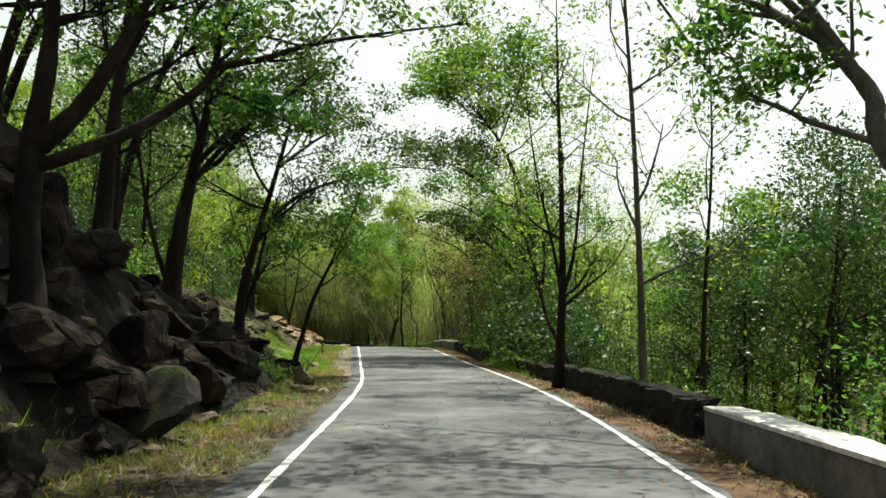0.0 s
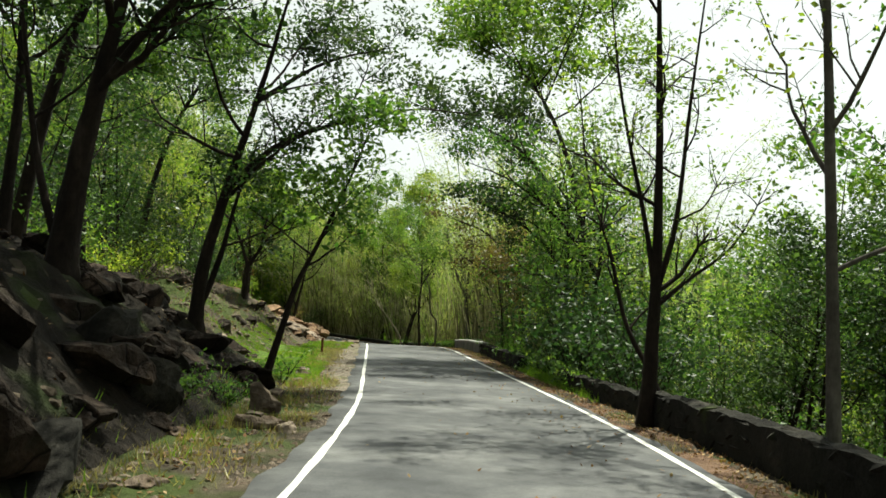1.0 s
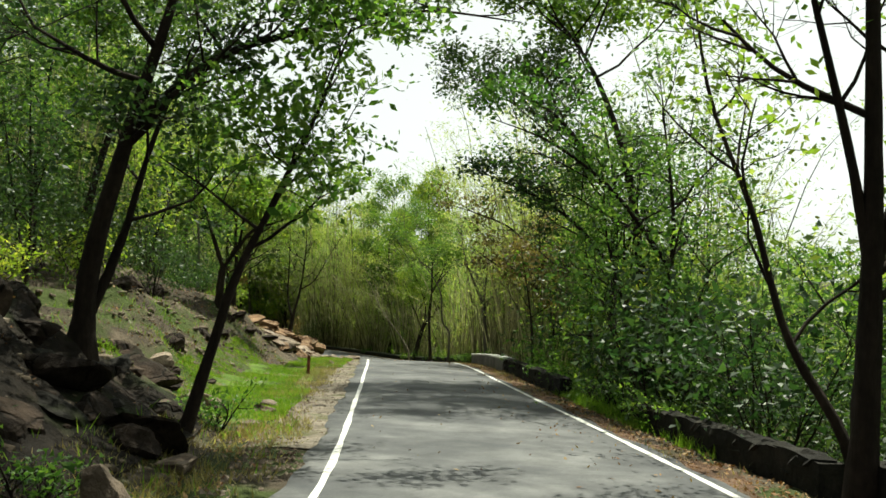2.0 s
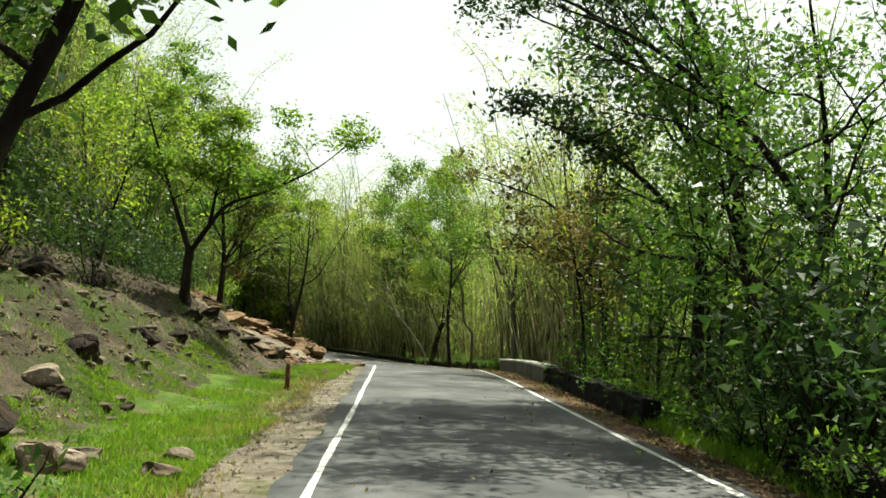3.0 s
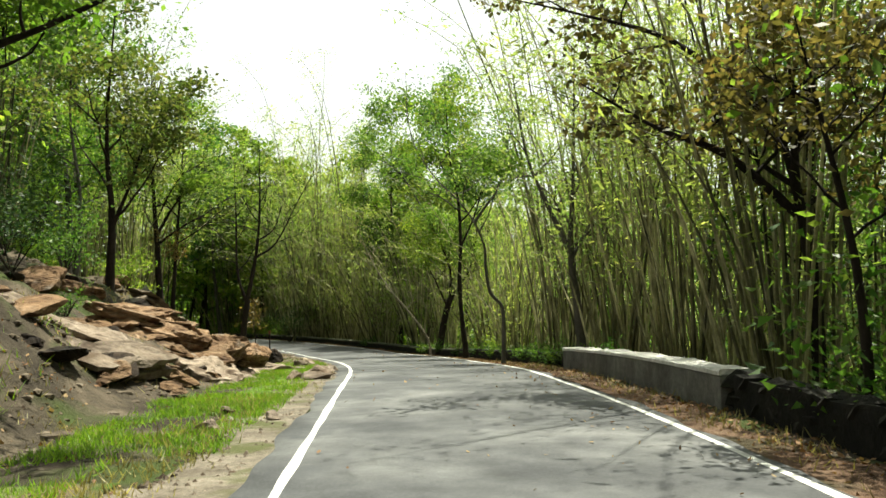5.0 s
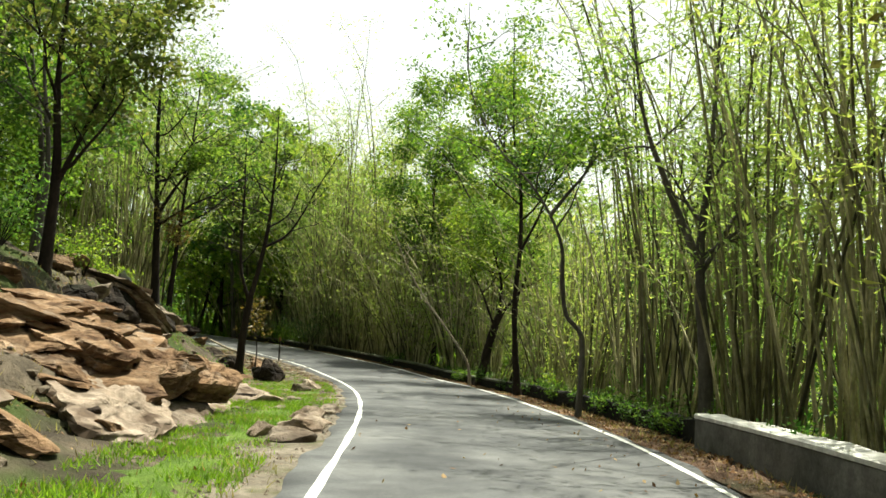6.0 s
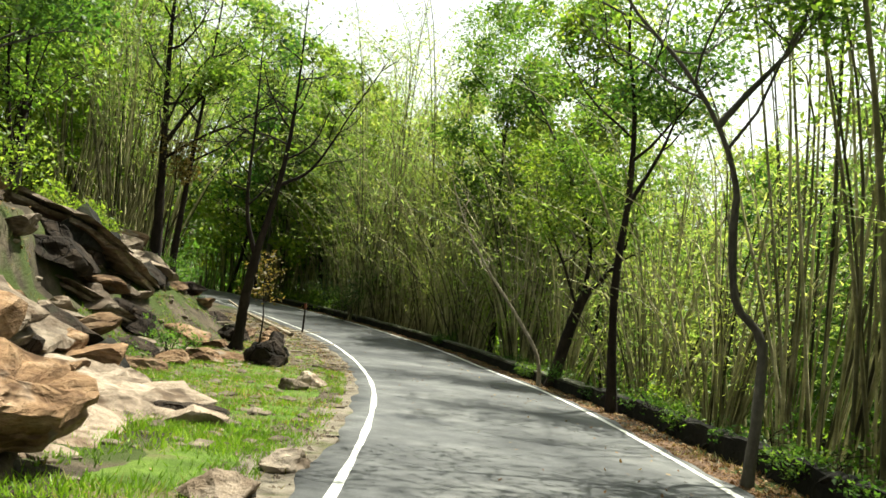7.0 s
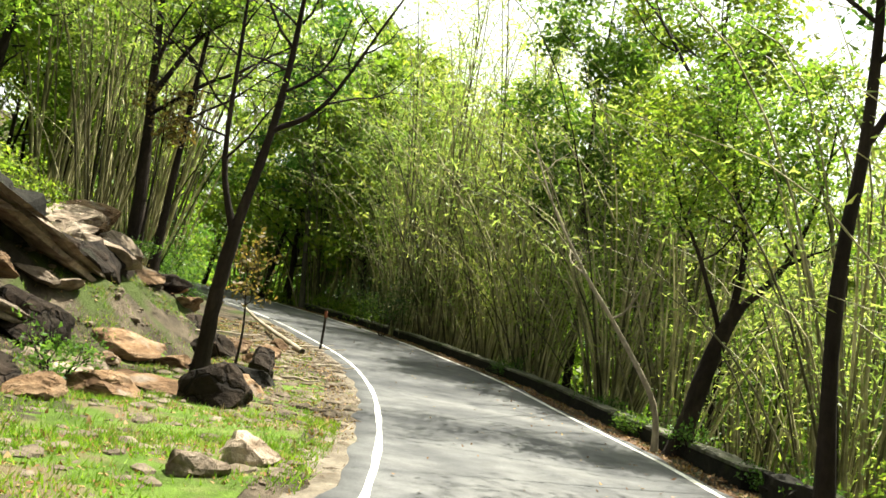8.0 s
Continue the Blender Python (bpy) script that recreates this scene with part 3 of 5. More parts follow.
# the broken red-brown outcrop: tilted strata over smooth rock faces
def slab_mesh(name, seed, material, n=40, square=False):
    """A broken sheet of bedded rock, one unit in radius and one thick: a jagged outline, stepped beds along its edge, a rough top."""
    r = random.Random(seed)
    shift = Vector((seed * 3.1, seed * 1.7, 0))
    cuts = [(r.uniform(0, 6.283), r.uniform(0.58, 0.88)) for _ in range(6)]
    rim = []
    for k in range(n):
        ang = 2 * math.pi * k / n
        at = Vector((math.cos(ang), math.sin(ang), 0))
        reach = 1.0 + 0.18 * noise.noise(at * 1.6 + shift)
        if square:
            reach *= 1.0 / (math.cos(ang) ** 6 + math.sin(ang) ** 6) ** (1 / 6)
        for turn, d in cuts if not square else ():
            c = math.cos(ang - turn)
            if c > 0.05:
                reach = min(reach, d / c)
        rim.append((at, reach))
    v, f = [], []
    rings = ((0.0, -0.5, 0), (0.8, -0.5, 0.05), (0.93, -0.4, 0.03), (0.95, -0.1, 0.03), (0.87, -0.06, 0.03), (0.89, 0.16, 0.03), (0.98, 0.2, 0.03), (0.99, 0.42, 0.05), (0.9, 0.5, 0.1), (0.66, 0.5, 0.2), (0.36, 0.52, 0.2), (0.0, 0.55, 0))
    for j, (share, z, rough) in enumerate(rings):
        for at, reach in rim:
            jag = 1 + (0.1 * noise.noise(at * 5.3 + shift + Vector((0, 0, j * 0.9))) + 0.06 * noise.noise(at * 11 + shift + Vector((0, 0, j * 2.1)))) * (share > 0.5)
            p = at * reach * share * jag
            v.append((p.x, p.y, z + 1.8 * rough * noise.noise(p * 2.6 + shift) + rough * noise.noise(p * 6.5 + shift)))
    for ring in range(len(rings) - 1):
        for k in range(n):
            f.append((ring * n + k, ring * n + (k + 1) % n, ring * n + n + (k + 1) % n, ring * n + n + k))
    return solid(name, v, f, material, False)


SLABS = {}
for kind, mat in (("red", RED_ROCK), ("pale", PALE_ROCK), ("grey", ROCK)):
    SLABS[kind] = [slab_mesh("slab", 5 + k, mat) for k in range(4)]
LONG_SLAB = slab_mesh("rock_ledge", 17, PALE_ROCK, 40, True)


def slab(kind, x, y, z, sx, sy, thick, tilt, parent):
    ob = under("slab", random.choice(SLABS[kind]), parent)
    ob.matrix_basis = pose(x, y, z, *tilt) @ Matrix.Diagonal((sx, sy, thick, 1))
    return ob


strata = empty("rock_outcrop", pose(0, 0, 0), "layered red-brown rock outcrop broken into thin tilted slabs", "rock outcrop")
random.seed(21)
for k in range(40):
    u = (k + 0.5) / 40                                   # from the foot of the face to its top
    slab("red", -6.95 - 2.1 * u + rnd(-0.3, 0.3), 50.9 + 1.3 * u + rnd(-1.5, 1.3), -0.08 + 1.25 * u + rnd(-0.06, 0.06), rnd(0.4, 0.9), rnd(0.5, 1.2), rnd(0.1, 0.26),
         (rnd(-9, 9), 17 + rnd(-9, 9), rnd(-60, 60)), strata)
for x, y, z, sx, sy, th, t in ((-9.2, 49.0, 0.5, 1.4, 1.4, 0.34, 12), (-8.3, 49.3, 0.3, 1.0, 1.0, 0.26, 14), (-8.9, 50.2, 0.75, 1.2, 1.2, 0.3, 14), (-6.8, 51.9, 0.3, 0.6, 0.8, 0.42, 20), (-6.5, 52.9, 0.1, 0.6, 0.8, 0.36, 22), (-7.3, 51.2, 0.5, 0.6, 0.8, 0.34, 16)):
    slab("red", x, y, z, sx, sy, th, (rnd(-6, 6), t, rnd(-40, 40)), strata)
for x, y, z, sx, sy, th, t in ((-6.5, 49.7, 0.0, 1.0, 1.35, 0.42, 22), (-8.2, 47.6, 0.02, 1.6, 1.6, 0.5, 20), (-7.2, 46.0, 0.0, 1.1, 1.5, 0.4, 16), (-8.8, 45.6, 0.05, 1.2, 1.4, 0.4, 24), (-6.8, 52.2, 0.0, 1.1, 1.5, 0.4, 20), (-7.5, 54.4, 0.0, 1.2, 1.6, 0.4, 14), (-9.4, 55.6, 0.05, 1.5, 1.5, 0.5, 16), (-8.6, 58.0, 0.0, 1.4, 1.6, 0.4, 12), (-10.6, 58.6, 0.1, 1.3, 1.6, 0.4, 18), (-7.3, 56.6, 0.0, 0.9, 1.2, 0.3, 10)):
    face = new("sloping_rock", random.choice(SLABS["pale"]))
    face.matrix_basis = pose(x, y, ground_z(x, y) + z, rnd(-4, 4), t, rnd(-20, 20)) @ Matrix.Diagonal((sx, sy, th, 1))
    tagged(face, "smooth pale brown rock face sloping to the grass", "rock", "sloping rock faces")
for k in range(26):
    y = rnd(44.5, 54)
    x, yy = beside(y, -rnd(2.3, 5.0))
    s = rnd(0.14, 0.42)
    rock(random.choice(["red", "red", "grey"]), x, yy, s * rnd(0.9, 1.4), s * rnd(0.9, 1.7), s * rnd(0.3, 0.55), "cracked red-brown block of the roadside outcrop",
         (rnd(-12, 12), rnd(5, 28), rnd(0, 360)), 0.35, group="blocks of the red outcrop", lift=0.08)
for x, y, s in ((-8.9, 55.0, 0.85), (-9.9, 54.2, 0.9), (-10.4, 56.9, 0.8), (-9.5, 59.4, 0.6)):
    rock("red", x, y, s * 1.2, s * 1.3, s * 0.7, "big rounded brown boulder above the pale rock", (rnd(-10, 10), 14, rnd(0, 360)), 0.4, group="brown boulders", lift=0.1)
for k in range(54):
    y = rnd(54, 79)
    e = rnd(3.4, 8.0) - (1.0 if y > 70 else 0)
    x, yy = beside(y, -e)
    s = rnd(0.25, 0.8)
    rock(random.choice(["pale", "red", "red", "grey"]), x, yy, s * rnd(0.9, 1.4), s * rnd(0.9, 1.5), s * rnd(0.35, 0.6), "weathered brown rock lying on the grassy slope",
         (rnd(-15, 15), rnd(5, 30), rnd(0, 360)), 0.38, group="rocks of the slope")
for x, y, sx, sy, sz, ty, tz in ((-12.7, 66.9, 0.85, 1.5, 0.42, 24, 20), (-14.5, 71.3, 0.9, 1.9, 0.45, 26, 25), (-13.2, 64.2, 0.9, 1.5, 0.45, 22, 10), (-10.9, 60.6, 0.8, 1.5, 0.42, 20, 5), (-9.9, 56.9, 0.9, 1.6, 0.5, 22, 0), (-16.4, 74.0, 0.9, 1.6, 0.5, 22, 30)):
    rock("grey", x, y, sx, sy, sz, "dark undercut rock ledge on the grassy slope", (rnd(-6, 6), ty, tz), 0.42, group="rock ledges")
# dark rocks sitting in the earth slope behind the grass
for x, y, s in ((-7.41, 37.4, 0.34), (-7.37, 39.6, 0.3), (-7.37, 43.1, 0.33), (-7.92, 42.2, 0.32), (-6.9, 33.5, 0.42), (-9.2, 36.5, 0.5), (-9.8, 40.2, 0.6)):
    rock("grey", x, y, s, s * 1.2, s * 0.8, "dark stone stuck in the bare earth slope", (rnd(-15, 15), rnd(0, 20), rnd(0, 360)), 0.35, group="stones in the earth slope")
# pale flat stones by the left line
for x, y, s in ((-4.6, 51.0, 0.36), (-4.75, 52.3, 0.3), (-4.5, 49.9, 0.3), (-5.0, 50.6, 0.24), (-4.95, 53.2, 0.34), (-4.35, 42.4, 0.17), (-3.8, 43.2, 0.15), (-4.55, 43.9, 0.13), (-2.25, 17.6, 0.24),
                (-2.6, 18.3, 0.2), (-2.9, 21.4, 0.22), (-4.45, 28.2, 0.24), (-3.5, 28.3, 0.2), (-6.4, 31.2, 0.3), (-3.1, 16.2, 0.22), (-2.5, 13.6, 0.16), (-2.9, 11.8, 0.26), (-5.85, 32.5, 0.13), (-6.97, 62.35, 0.34), (-6.97, 61.3, 0.3), (-4.9, 54.6, 0.3), (-6.5, 56.4, 0.34)):
    rock("pale", x, y, s, s * rnd(1.0, 1.4), s * rnd(0.45, 0.65), "small pale broken stone on the verge", (rnd(-8, 8), rnd(-8, 8), rnd(0, 360)), 0.3, group="stones on the verge")

for kind, x, y, s, h, label in (("grey", -5.5, 27.5, 0.75, 0.5, "dark rock at the foot of the bank"), ("grey", -5.0, 26.5, 0.55, 0.36, "dark rock at the foot of the bank"), ("grey", -6.3, 28.5, 0.7, 0.45, "dark rock at the foot of the bank"),
                                ("pale", -4.35, 27.2, 0.36, 0.26, "pale broken stone lying in the turf"), ("pale", -3.4, 27.5, 0.22, 0.12, "pale broken stone lying in the turf"), ("pale", -4.9, 28.1, 0.28, 0.16, "pale broken stone lying in the turf"),
                                ("pale", -2.6, 18.8, 0.28, 0.42, "pointed pale stone beside the verge"), ("pale", -2.45, 17.4, 0.32, 0.14, "flat pale stone beside the verge"), ("pale", -1.95, 17.3, 0.16, 0.12, "flat pale stone beside the verge"),
                                ("grey", -5.6, 32.2, 0.16, 0.12, "small dark stone lying in the turf"), ("grey", -6.1, 31.0, 0.22, 0.12, "small dark stone lying in the turf")):
    rock(kind, x, y, s, s * rnd(1.0, 1.3), h, label, (rnd(-8, 8), rnd(-8, 8), rnd(0, 360)), 0.3, group="stones by the turf")

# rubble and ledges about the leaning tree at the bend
# black rocks stand in for the shadow under the ledges
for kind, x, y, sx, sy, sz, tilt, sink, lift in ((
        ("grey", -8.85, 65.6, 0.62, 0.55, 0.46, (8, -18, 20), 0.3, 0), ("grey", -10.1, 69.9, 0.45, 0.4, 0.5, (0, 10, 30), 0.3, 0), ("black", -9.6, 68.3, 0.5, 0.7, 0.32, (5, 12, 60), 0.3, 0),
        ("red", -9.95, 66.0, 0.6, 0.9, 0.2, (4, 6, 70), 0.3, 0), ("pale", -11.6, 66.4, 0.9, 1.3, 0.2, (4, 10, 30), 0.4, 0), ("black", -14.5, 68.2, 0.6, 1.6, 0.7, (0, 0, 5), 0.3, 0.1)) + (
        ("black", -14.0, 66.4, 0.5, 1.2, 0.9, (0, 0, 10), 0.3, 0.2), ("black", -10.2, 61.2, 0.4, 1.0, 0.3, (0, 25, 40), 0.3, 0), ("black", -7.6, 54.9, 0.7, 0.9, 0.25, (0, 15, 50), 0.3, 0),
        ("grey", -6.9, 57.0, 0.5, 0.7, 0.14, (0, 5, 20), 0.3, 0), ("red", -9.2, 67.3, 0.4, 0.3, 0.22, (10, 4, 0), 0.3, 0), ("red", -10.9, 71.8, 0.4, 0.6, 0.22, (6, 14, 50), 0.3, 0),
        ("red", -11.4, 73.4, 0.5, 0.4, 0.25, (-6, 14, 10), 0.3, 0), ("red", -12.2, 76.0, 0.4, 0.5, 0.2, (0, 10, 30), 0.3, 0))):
    rock(kind, x, y, sx, sy, sz, {"grey": "dark broken boulder beside the leaning tree", "black": "black rock set in for the shadow under a ledge", "red": "reddish broken stone by the verge",
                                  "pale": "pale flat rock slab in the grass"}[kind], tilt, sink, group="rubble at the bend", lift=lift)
# two long undercut ledges that climb the slope above the leaning tree
for a, b, wide, thick in (((-13.8, 70.8, -0.36), (-13.15, 65.6, 1.45), 1.5, 0.34), ((-12.3, 67.6, -0.98), (-12.45, 63.8, 0.2), 0.9, 0.24)):
    a, b = Vector(a), Vector(b)
    u = (b - a).normalized()
    w = u.cross(Vector((-1, 0.1, 0.22)) - u * u.dot(Vector((-1, 0.1, 0.22)))).normalized()
    if w.z < 0:
        w = -w
    v = w.cross(u)
    ledge = new("rock_ledge", LONG_SLAB)
    mid = (a + b) / 2 + v * (wide if v.x < 0 else -wide) + w * thick * 0.5
    ledge.matrix_basis = Matrix.Translation(mid) @ Matrix((u, v, w)).transposed().to_4x4() @ Matrix.Diagonal(((b - a).length * 0.52, wide, thick, 1))
    tagged(ledge, "long undercut brown rock ledge climbing the grassy slope", "rock ledge", "rock ledges")
# overhanging ledges and wedged stones in the bank, black for its shade
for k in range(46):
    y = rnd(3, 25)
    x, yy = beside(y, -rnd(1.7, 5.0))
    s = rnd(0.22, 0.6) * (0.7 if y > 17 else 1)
    rock(random.choice(["black", "grey", "black"]), x, yy, s * rnd(1.1, 1.7), s * rnd(0.9, 1.6), s * rnd(0.35, 0.6), "jagged rock wedged in the bank, black in colour for its shade", (rnd(-25, 25), rnd(10, 45), rnd(0, 360)), 0.3,
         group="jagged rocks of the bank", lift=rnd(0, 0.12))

# ---- the trees that stand out ----
def standing(x, y, sink=0.12):
    return pose(x, y, ground_z(x, y) - sink)


# left bank by the start: a thick leaning trunk with long limbs over the road
tree("tree", standing(-3.75, 8.3), [
    ([(0, 0, 0), (-0.08, 0.15, 0.86), (-0.11, 0.09, 1.52), (-0.02, -0.03, 2.32), (0.1, -0.09, 3.14), (0.1, -0.06, 3.88), (0.01, 0.02, 5.47)], 0.2, 0.08, 0.75),
    ([(0.03, -0.02, 2.3), (0.45, -0.16, 2.63), (0.71, -0.2, 3.01), (0.93, -0.14, 3.48), (1.14, -0.08, 3.95), (1.43, 0.24, 4.81)], 0.115, 0.05, 0.6),
    ([(0.06, -0.01, 2.11), (0.63, -0.04, 2.32), (1.03, 0.03, 2.55), (1.44, 0.1, 2.86), (1.6, 0.18, 3.09), (1.67, 0.15, 3.37), (1.76, 0.21, 3.86), (1.82, 0.36, 4.51)], 0.075, 0.035, 0.6)] + [
    ([(1.66, 0.17, 3.16), (2.09, 0.35, 3.32), (2.57, 0.62, 3.57), (3.39, 0.98, 3.84), (4.22, 1.44, 4.12)], 0.042, 0.015, 0.25),
    ([(1.56, 0.14, 2.96), (1.95, 0.29, 2.84), (2.26, 0.5, 2.72), (2.58, 0.8, 2.63)], 0.025, 0.012, 0.3)],
    "thick dark leaning tree with limbs reaching over the road", "tree", BARK, LEAF, 3600, 0.085, 0.17, (6, 0.5))
tree("tree", standing(-5.3, 14.2), [
    ([(0, 0, 0), (0.1, 0, 2.2), (0.3, 0.1, 4.6), (0.5, 0, 7.5)], 0.16, 0.05, 0.4),
    ([(0.2, 0, 3.3), (0.9, 0.2, 4.6), (2.0, 0.4, 5.6), (3.2, 0.5, 6.1)], 0.08, 0.025, 0.3),
    ([(0.45, 0, 6.6), (1.9, -0.6, 8.2), (3.8, -1.0, 9.0), (6.4, -1.2, 9.3)], 0.08, 0.02, 0.15),
    ([(0.4, 0, 6.0), (0.9, 1.6, 7.8), (1.4, 3.8, 8.8), (1.6, 6.0, 9.0)], 0.08, 0.02, 0.15),
    ([(0.4, 0, 6.2), (-0.6, -1.4, 7.9), (-0.8, -3.4, 8.8), (-0.6, -5.4, 9.2)], 0.08, 0.02, 0.15)],
    "tall dark tree on the rock bank", "tree", BARK, LEAF, 6800, 0.125, 0.26, (9, 0.85))
tree("tree", standing(-5.27, 18.1), [
    ([(0, 0, 0), (0.12, -0.05, 1.3), (0.4, -0.2, 2.7), (0.75, -0.3, 4.5), (1.0, -0.3, 7.0)], 0.21, 0.07, 0.5),
    ([(0.05, 0, 0.2), (-0.5, 0.2, 1.6), (-0.9, 0.3, 3.4), (-1.2, 0.2, 5.5)], 0.07, 0.03, 0.5),
    ([(0.5, -0.2, 3.0), (1.5, 0.2, 4.2), (2.8, 0.4, 4.8)], 0.07, 0.02, 0.3),
    ([(0.4, -0.2, 2.6), (1.4, -1.0, 3.4), (2.5, -2.0, 3.9), (3.4, -3.2, 4.2)], 0.07, 0.02, 0.2),
    ([(0.95, -0.3, 6.2), (0.2, 1.6, 8.0), (-0.4, 3.4, 8.8), (-0.8, 5.6, 9.2)], 0.08, 0.02, 0.1),
    ([(0.95, -0.3, 6.4), (2.2, 1.0, 8.0), (3.0, 2.8, 8.9), (3.3, 5.0, 9.3)], 0.08, 0.02, 0.1)],
    "dark straight tree trunk on top of the boulder bank", "tree", BARK, LEAF_DARK, 8000, 0.11, 0.2, (8, 0.9))
tree("tree", standing(-5.1, 24.1), [
    ([(0, 0, 0), (0.1, -0.1, 1.3), (0.55, -0.2, 3.2), (1.1, -0.3, 5.2), (1.6, -0.3, 7.4)], 0.16, 0.05, 0.4),
    ([(0.05, 0, 0.5), (0.35, 0.2, 1.6), (0.6, 0.4, 3.0), (1.0, 0.7, 4.6)], 0.08, 0.03, 0.4),
    ([(0.5, -0.2, 3.0), (1.5, -0.1, 4.0), (2.8, 0.2, 4.6), (4.2, 0.5, 5.0), (5.6, 0.8, 5.0)], 0.07, 0.02, 0.15),
    ([(1.0, -0.3, 4.8), (2.2, 0.8, 6.0), (3.6, 1.4, 6.6)], 0.06, 0.02, 0.15)],
    "dark twin-stemmed tree with dense foliage at the bank's foot", "tree", BARK, LEAF_DARK, 11000, 0.105, 0.2, (6, 0.95))
tree("sapling", standing(-3.54, 23.55), [
    ([(0, 0, 0), (0.3, -0.05, 1.1), (0.55, -0.1, 2.0), (1.0, -0.15, 3.0), (1.5, -0.2, 4.2), (1.9, -0.2, 5.4)], 0.085, 0.02, 0.45)],
    "thin dark sapling leaning over the verge", "sapling", BARK, LEAF, 3800, 0.115, 0.2, (9, 0.75))
tree("tree", standing(-7.6, 21.0), [
    ([(0, 0, 0), (0.1, 0, 2.5), (0.0, 0, 5.5), (0.3, 0, 8.0)], 0.12, 0.04, 0.4)],
    "slender dark tree behind the bank", "tree", BARK, LEAF, 3600, 0.11, 0.2, (7, 0.8))

# tall leaning trees, mostly out of view, added so their crowns shade the bank
for x, y, lean, tall, n in ((-5.9, 6.5, 3.2, 11.0, 11000), (-6.6, 9.0, 5.6, 11.5, 12000), (-7.6, 12.4, 3.6, 10.5, 12000), (-8.4, 16.0, 4.4, 11.0, 13000), (-10.2, 19.6, 5.2, 10.5, 13000), (-8.6, 23.4, 5.2, 11.5, 13000)):
    tree("tree", standing(x, y), [
        ([(0, 0, 0), (lean * 0.1, 0.1, tall * 0.3), (lean * 0.35, 0, tall * 0.6), (lean * 0.7, 0, tall * 0.82), (lean, 0, tall)], 0.15, 0.04, 0.7)],
        "tall dark leaning tree added to shade the bank", "tree", BARK, LEAF_DARK, n, 0.17, 0.34, (11, 1.0), group="shade trees of the bank")
# an added tree outside the view that shades the earth slope
tree("tree", standing(-11.5, 38.4), [
    ([(0, 0, 0), (0.3, 0, 2.8), (0.9, 0.2, 5.4), (1.8, 0.4, 7.4), (2.6, 0.5, 9.0)], 0.15, 0.04, 0.6)],
    "dark leaning tree added out of view to shade the earth slope", "tree", BARK, LEAF, 11000, 0.15, 0.3, (10, 0.95))
# an added tree, its crown held high to cast shade on the road
tree("tree", standing(5.0, 36.2), [
    ([(0, 0, 0), (-0.2, 0, 4.2), (-0.8, 0.3, 8.2), (-2.0, 0.8, 11.2), (-3.9, 1.3, 13.4)], 0.17, 0.04, 0.68)],
    "tall leaning tree added so its high crown shades the road", "tree", BARK, LEAF, 17000, 0.16, 0.3, (12, 0.95))

# right side by the start
tree("tree", standing(7.15, 9.6), [
    ([(0, 0, 0), (-0.3, 0.1, 1.8), (-0.9, 0.3, 3.6), (-1.61, 0.59, 5.2), (-1.66, 0.74, 5.86), (-1.88, 0.91, 6.32), (-2.16, 1.08, 6.72), (-2.44, 1.27, 6.95), (-2.69, 1.55, 7.27), (-3.04, 1.84, 7.51), (-3.17, 2.02, 7.8), (-3.28, 2.18, 8.31)], 0.17, 0.03, 0.6),
    ([(-1.82, 0.9, 6.4), (-1.8, 0.94, 7.13), (-1.81, 0.98, 7.81), (-1.81, 1.01, 8.72)], 0.028, 0.012, 0.4),
    ([(-1.7, 0.59, 5.25), (-2.32, 1.07, 5.62), (-2.5, 1.17, 5.75), (-2.86, 1.55, 6.07), (-2.93, 1.64, 6.24), (-3.02, 1.9, 6.73), (-3.29, 2.29, 6.95)], 0.045, 0.014, 0.3),
    ([(-1.9, 0.9, 6.4), (-2.9, 2.6, 8.6), (-4.4, 4.4, 10.4), (-6.2, 6.0, 11.6)], 0.07, 0.02, 0.45),
    ([(-1.9, 0.9, 6.4), (-3.4, 1.6, 9.0), (-5.4, 2.4, 10.8), (-7.2, 2.8, 11.6)], 0.07, 0.02, 0.45)],
    "grey tree with a curved limb arching towards the road", "tree", GREY_BARK, LEAF, 7500, 0.12, 0.24, (6, 0.8))
tree("tree", standing(3.98, 15.5), [
    ([(0, 0, 0), (-0.05, 0, 1.5), (-0.12, 0, 3.5), (-0.25, -0.1, 5.6), (-0.4, -0.1, 8.2), (-0.3, 0, 10.5)], 0.085, 0.025, 0.3)],
    "tall thin grey tree with airy foliage behind the wall", "tree", GREY_BARK, LEAF_YOUNG, 1300, 0.075, 0.22, (11, 0.5), flat=0.5)
tree("tree", standing(3.2, 20.4), [
    ([(0, 0, 0), (0.03, -0.05, 1.2), (0.06, -0.1, 2.4), (0.02, -0.2, 4.5), (-0.1, -0.3, 7.2), (-0.15, -0.3, 9.4)], 0.14, 0.03, 0.4),
    ([(0.05, -0.1, 2.3), (-0.15, -0.1, 3.4), (-0.6, -0.1, 5.4), (-0.9, 0, 7.8)], 0.055, 0.018, 0.35),
    ([(0.05, -0.1, 2.2), (0.35, -0.1, 3.4), (0.5, -0.2, 5.4), (0.8, -0.2, 8.2)], 0.06, 0.018, 0.35),
    ([(0.05, -0.1, 2.0), (0.6, -0.1, 2.5), (1.3, -0.1, 3.1), (1.9, 0, 4.2)], 0.04, 0.015, 0.35)],
    "dark tree forking into upright stems at the wall's end", "tree", BARK, LEAF_YOUNG, 2000, 0.08, 0.22, (7, 0.5), flat=0.5)
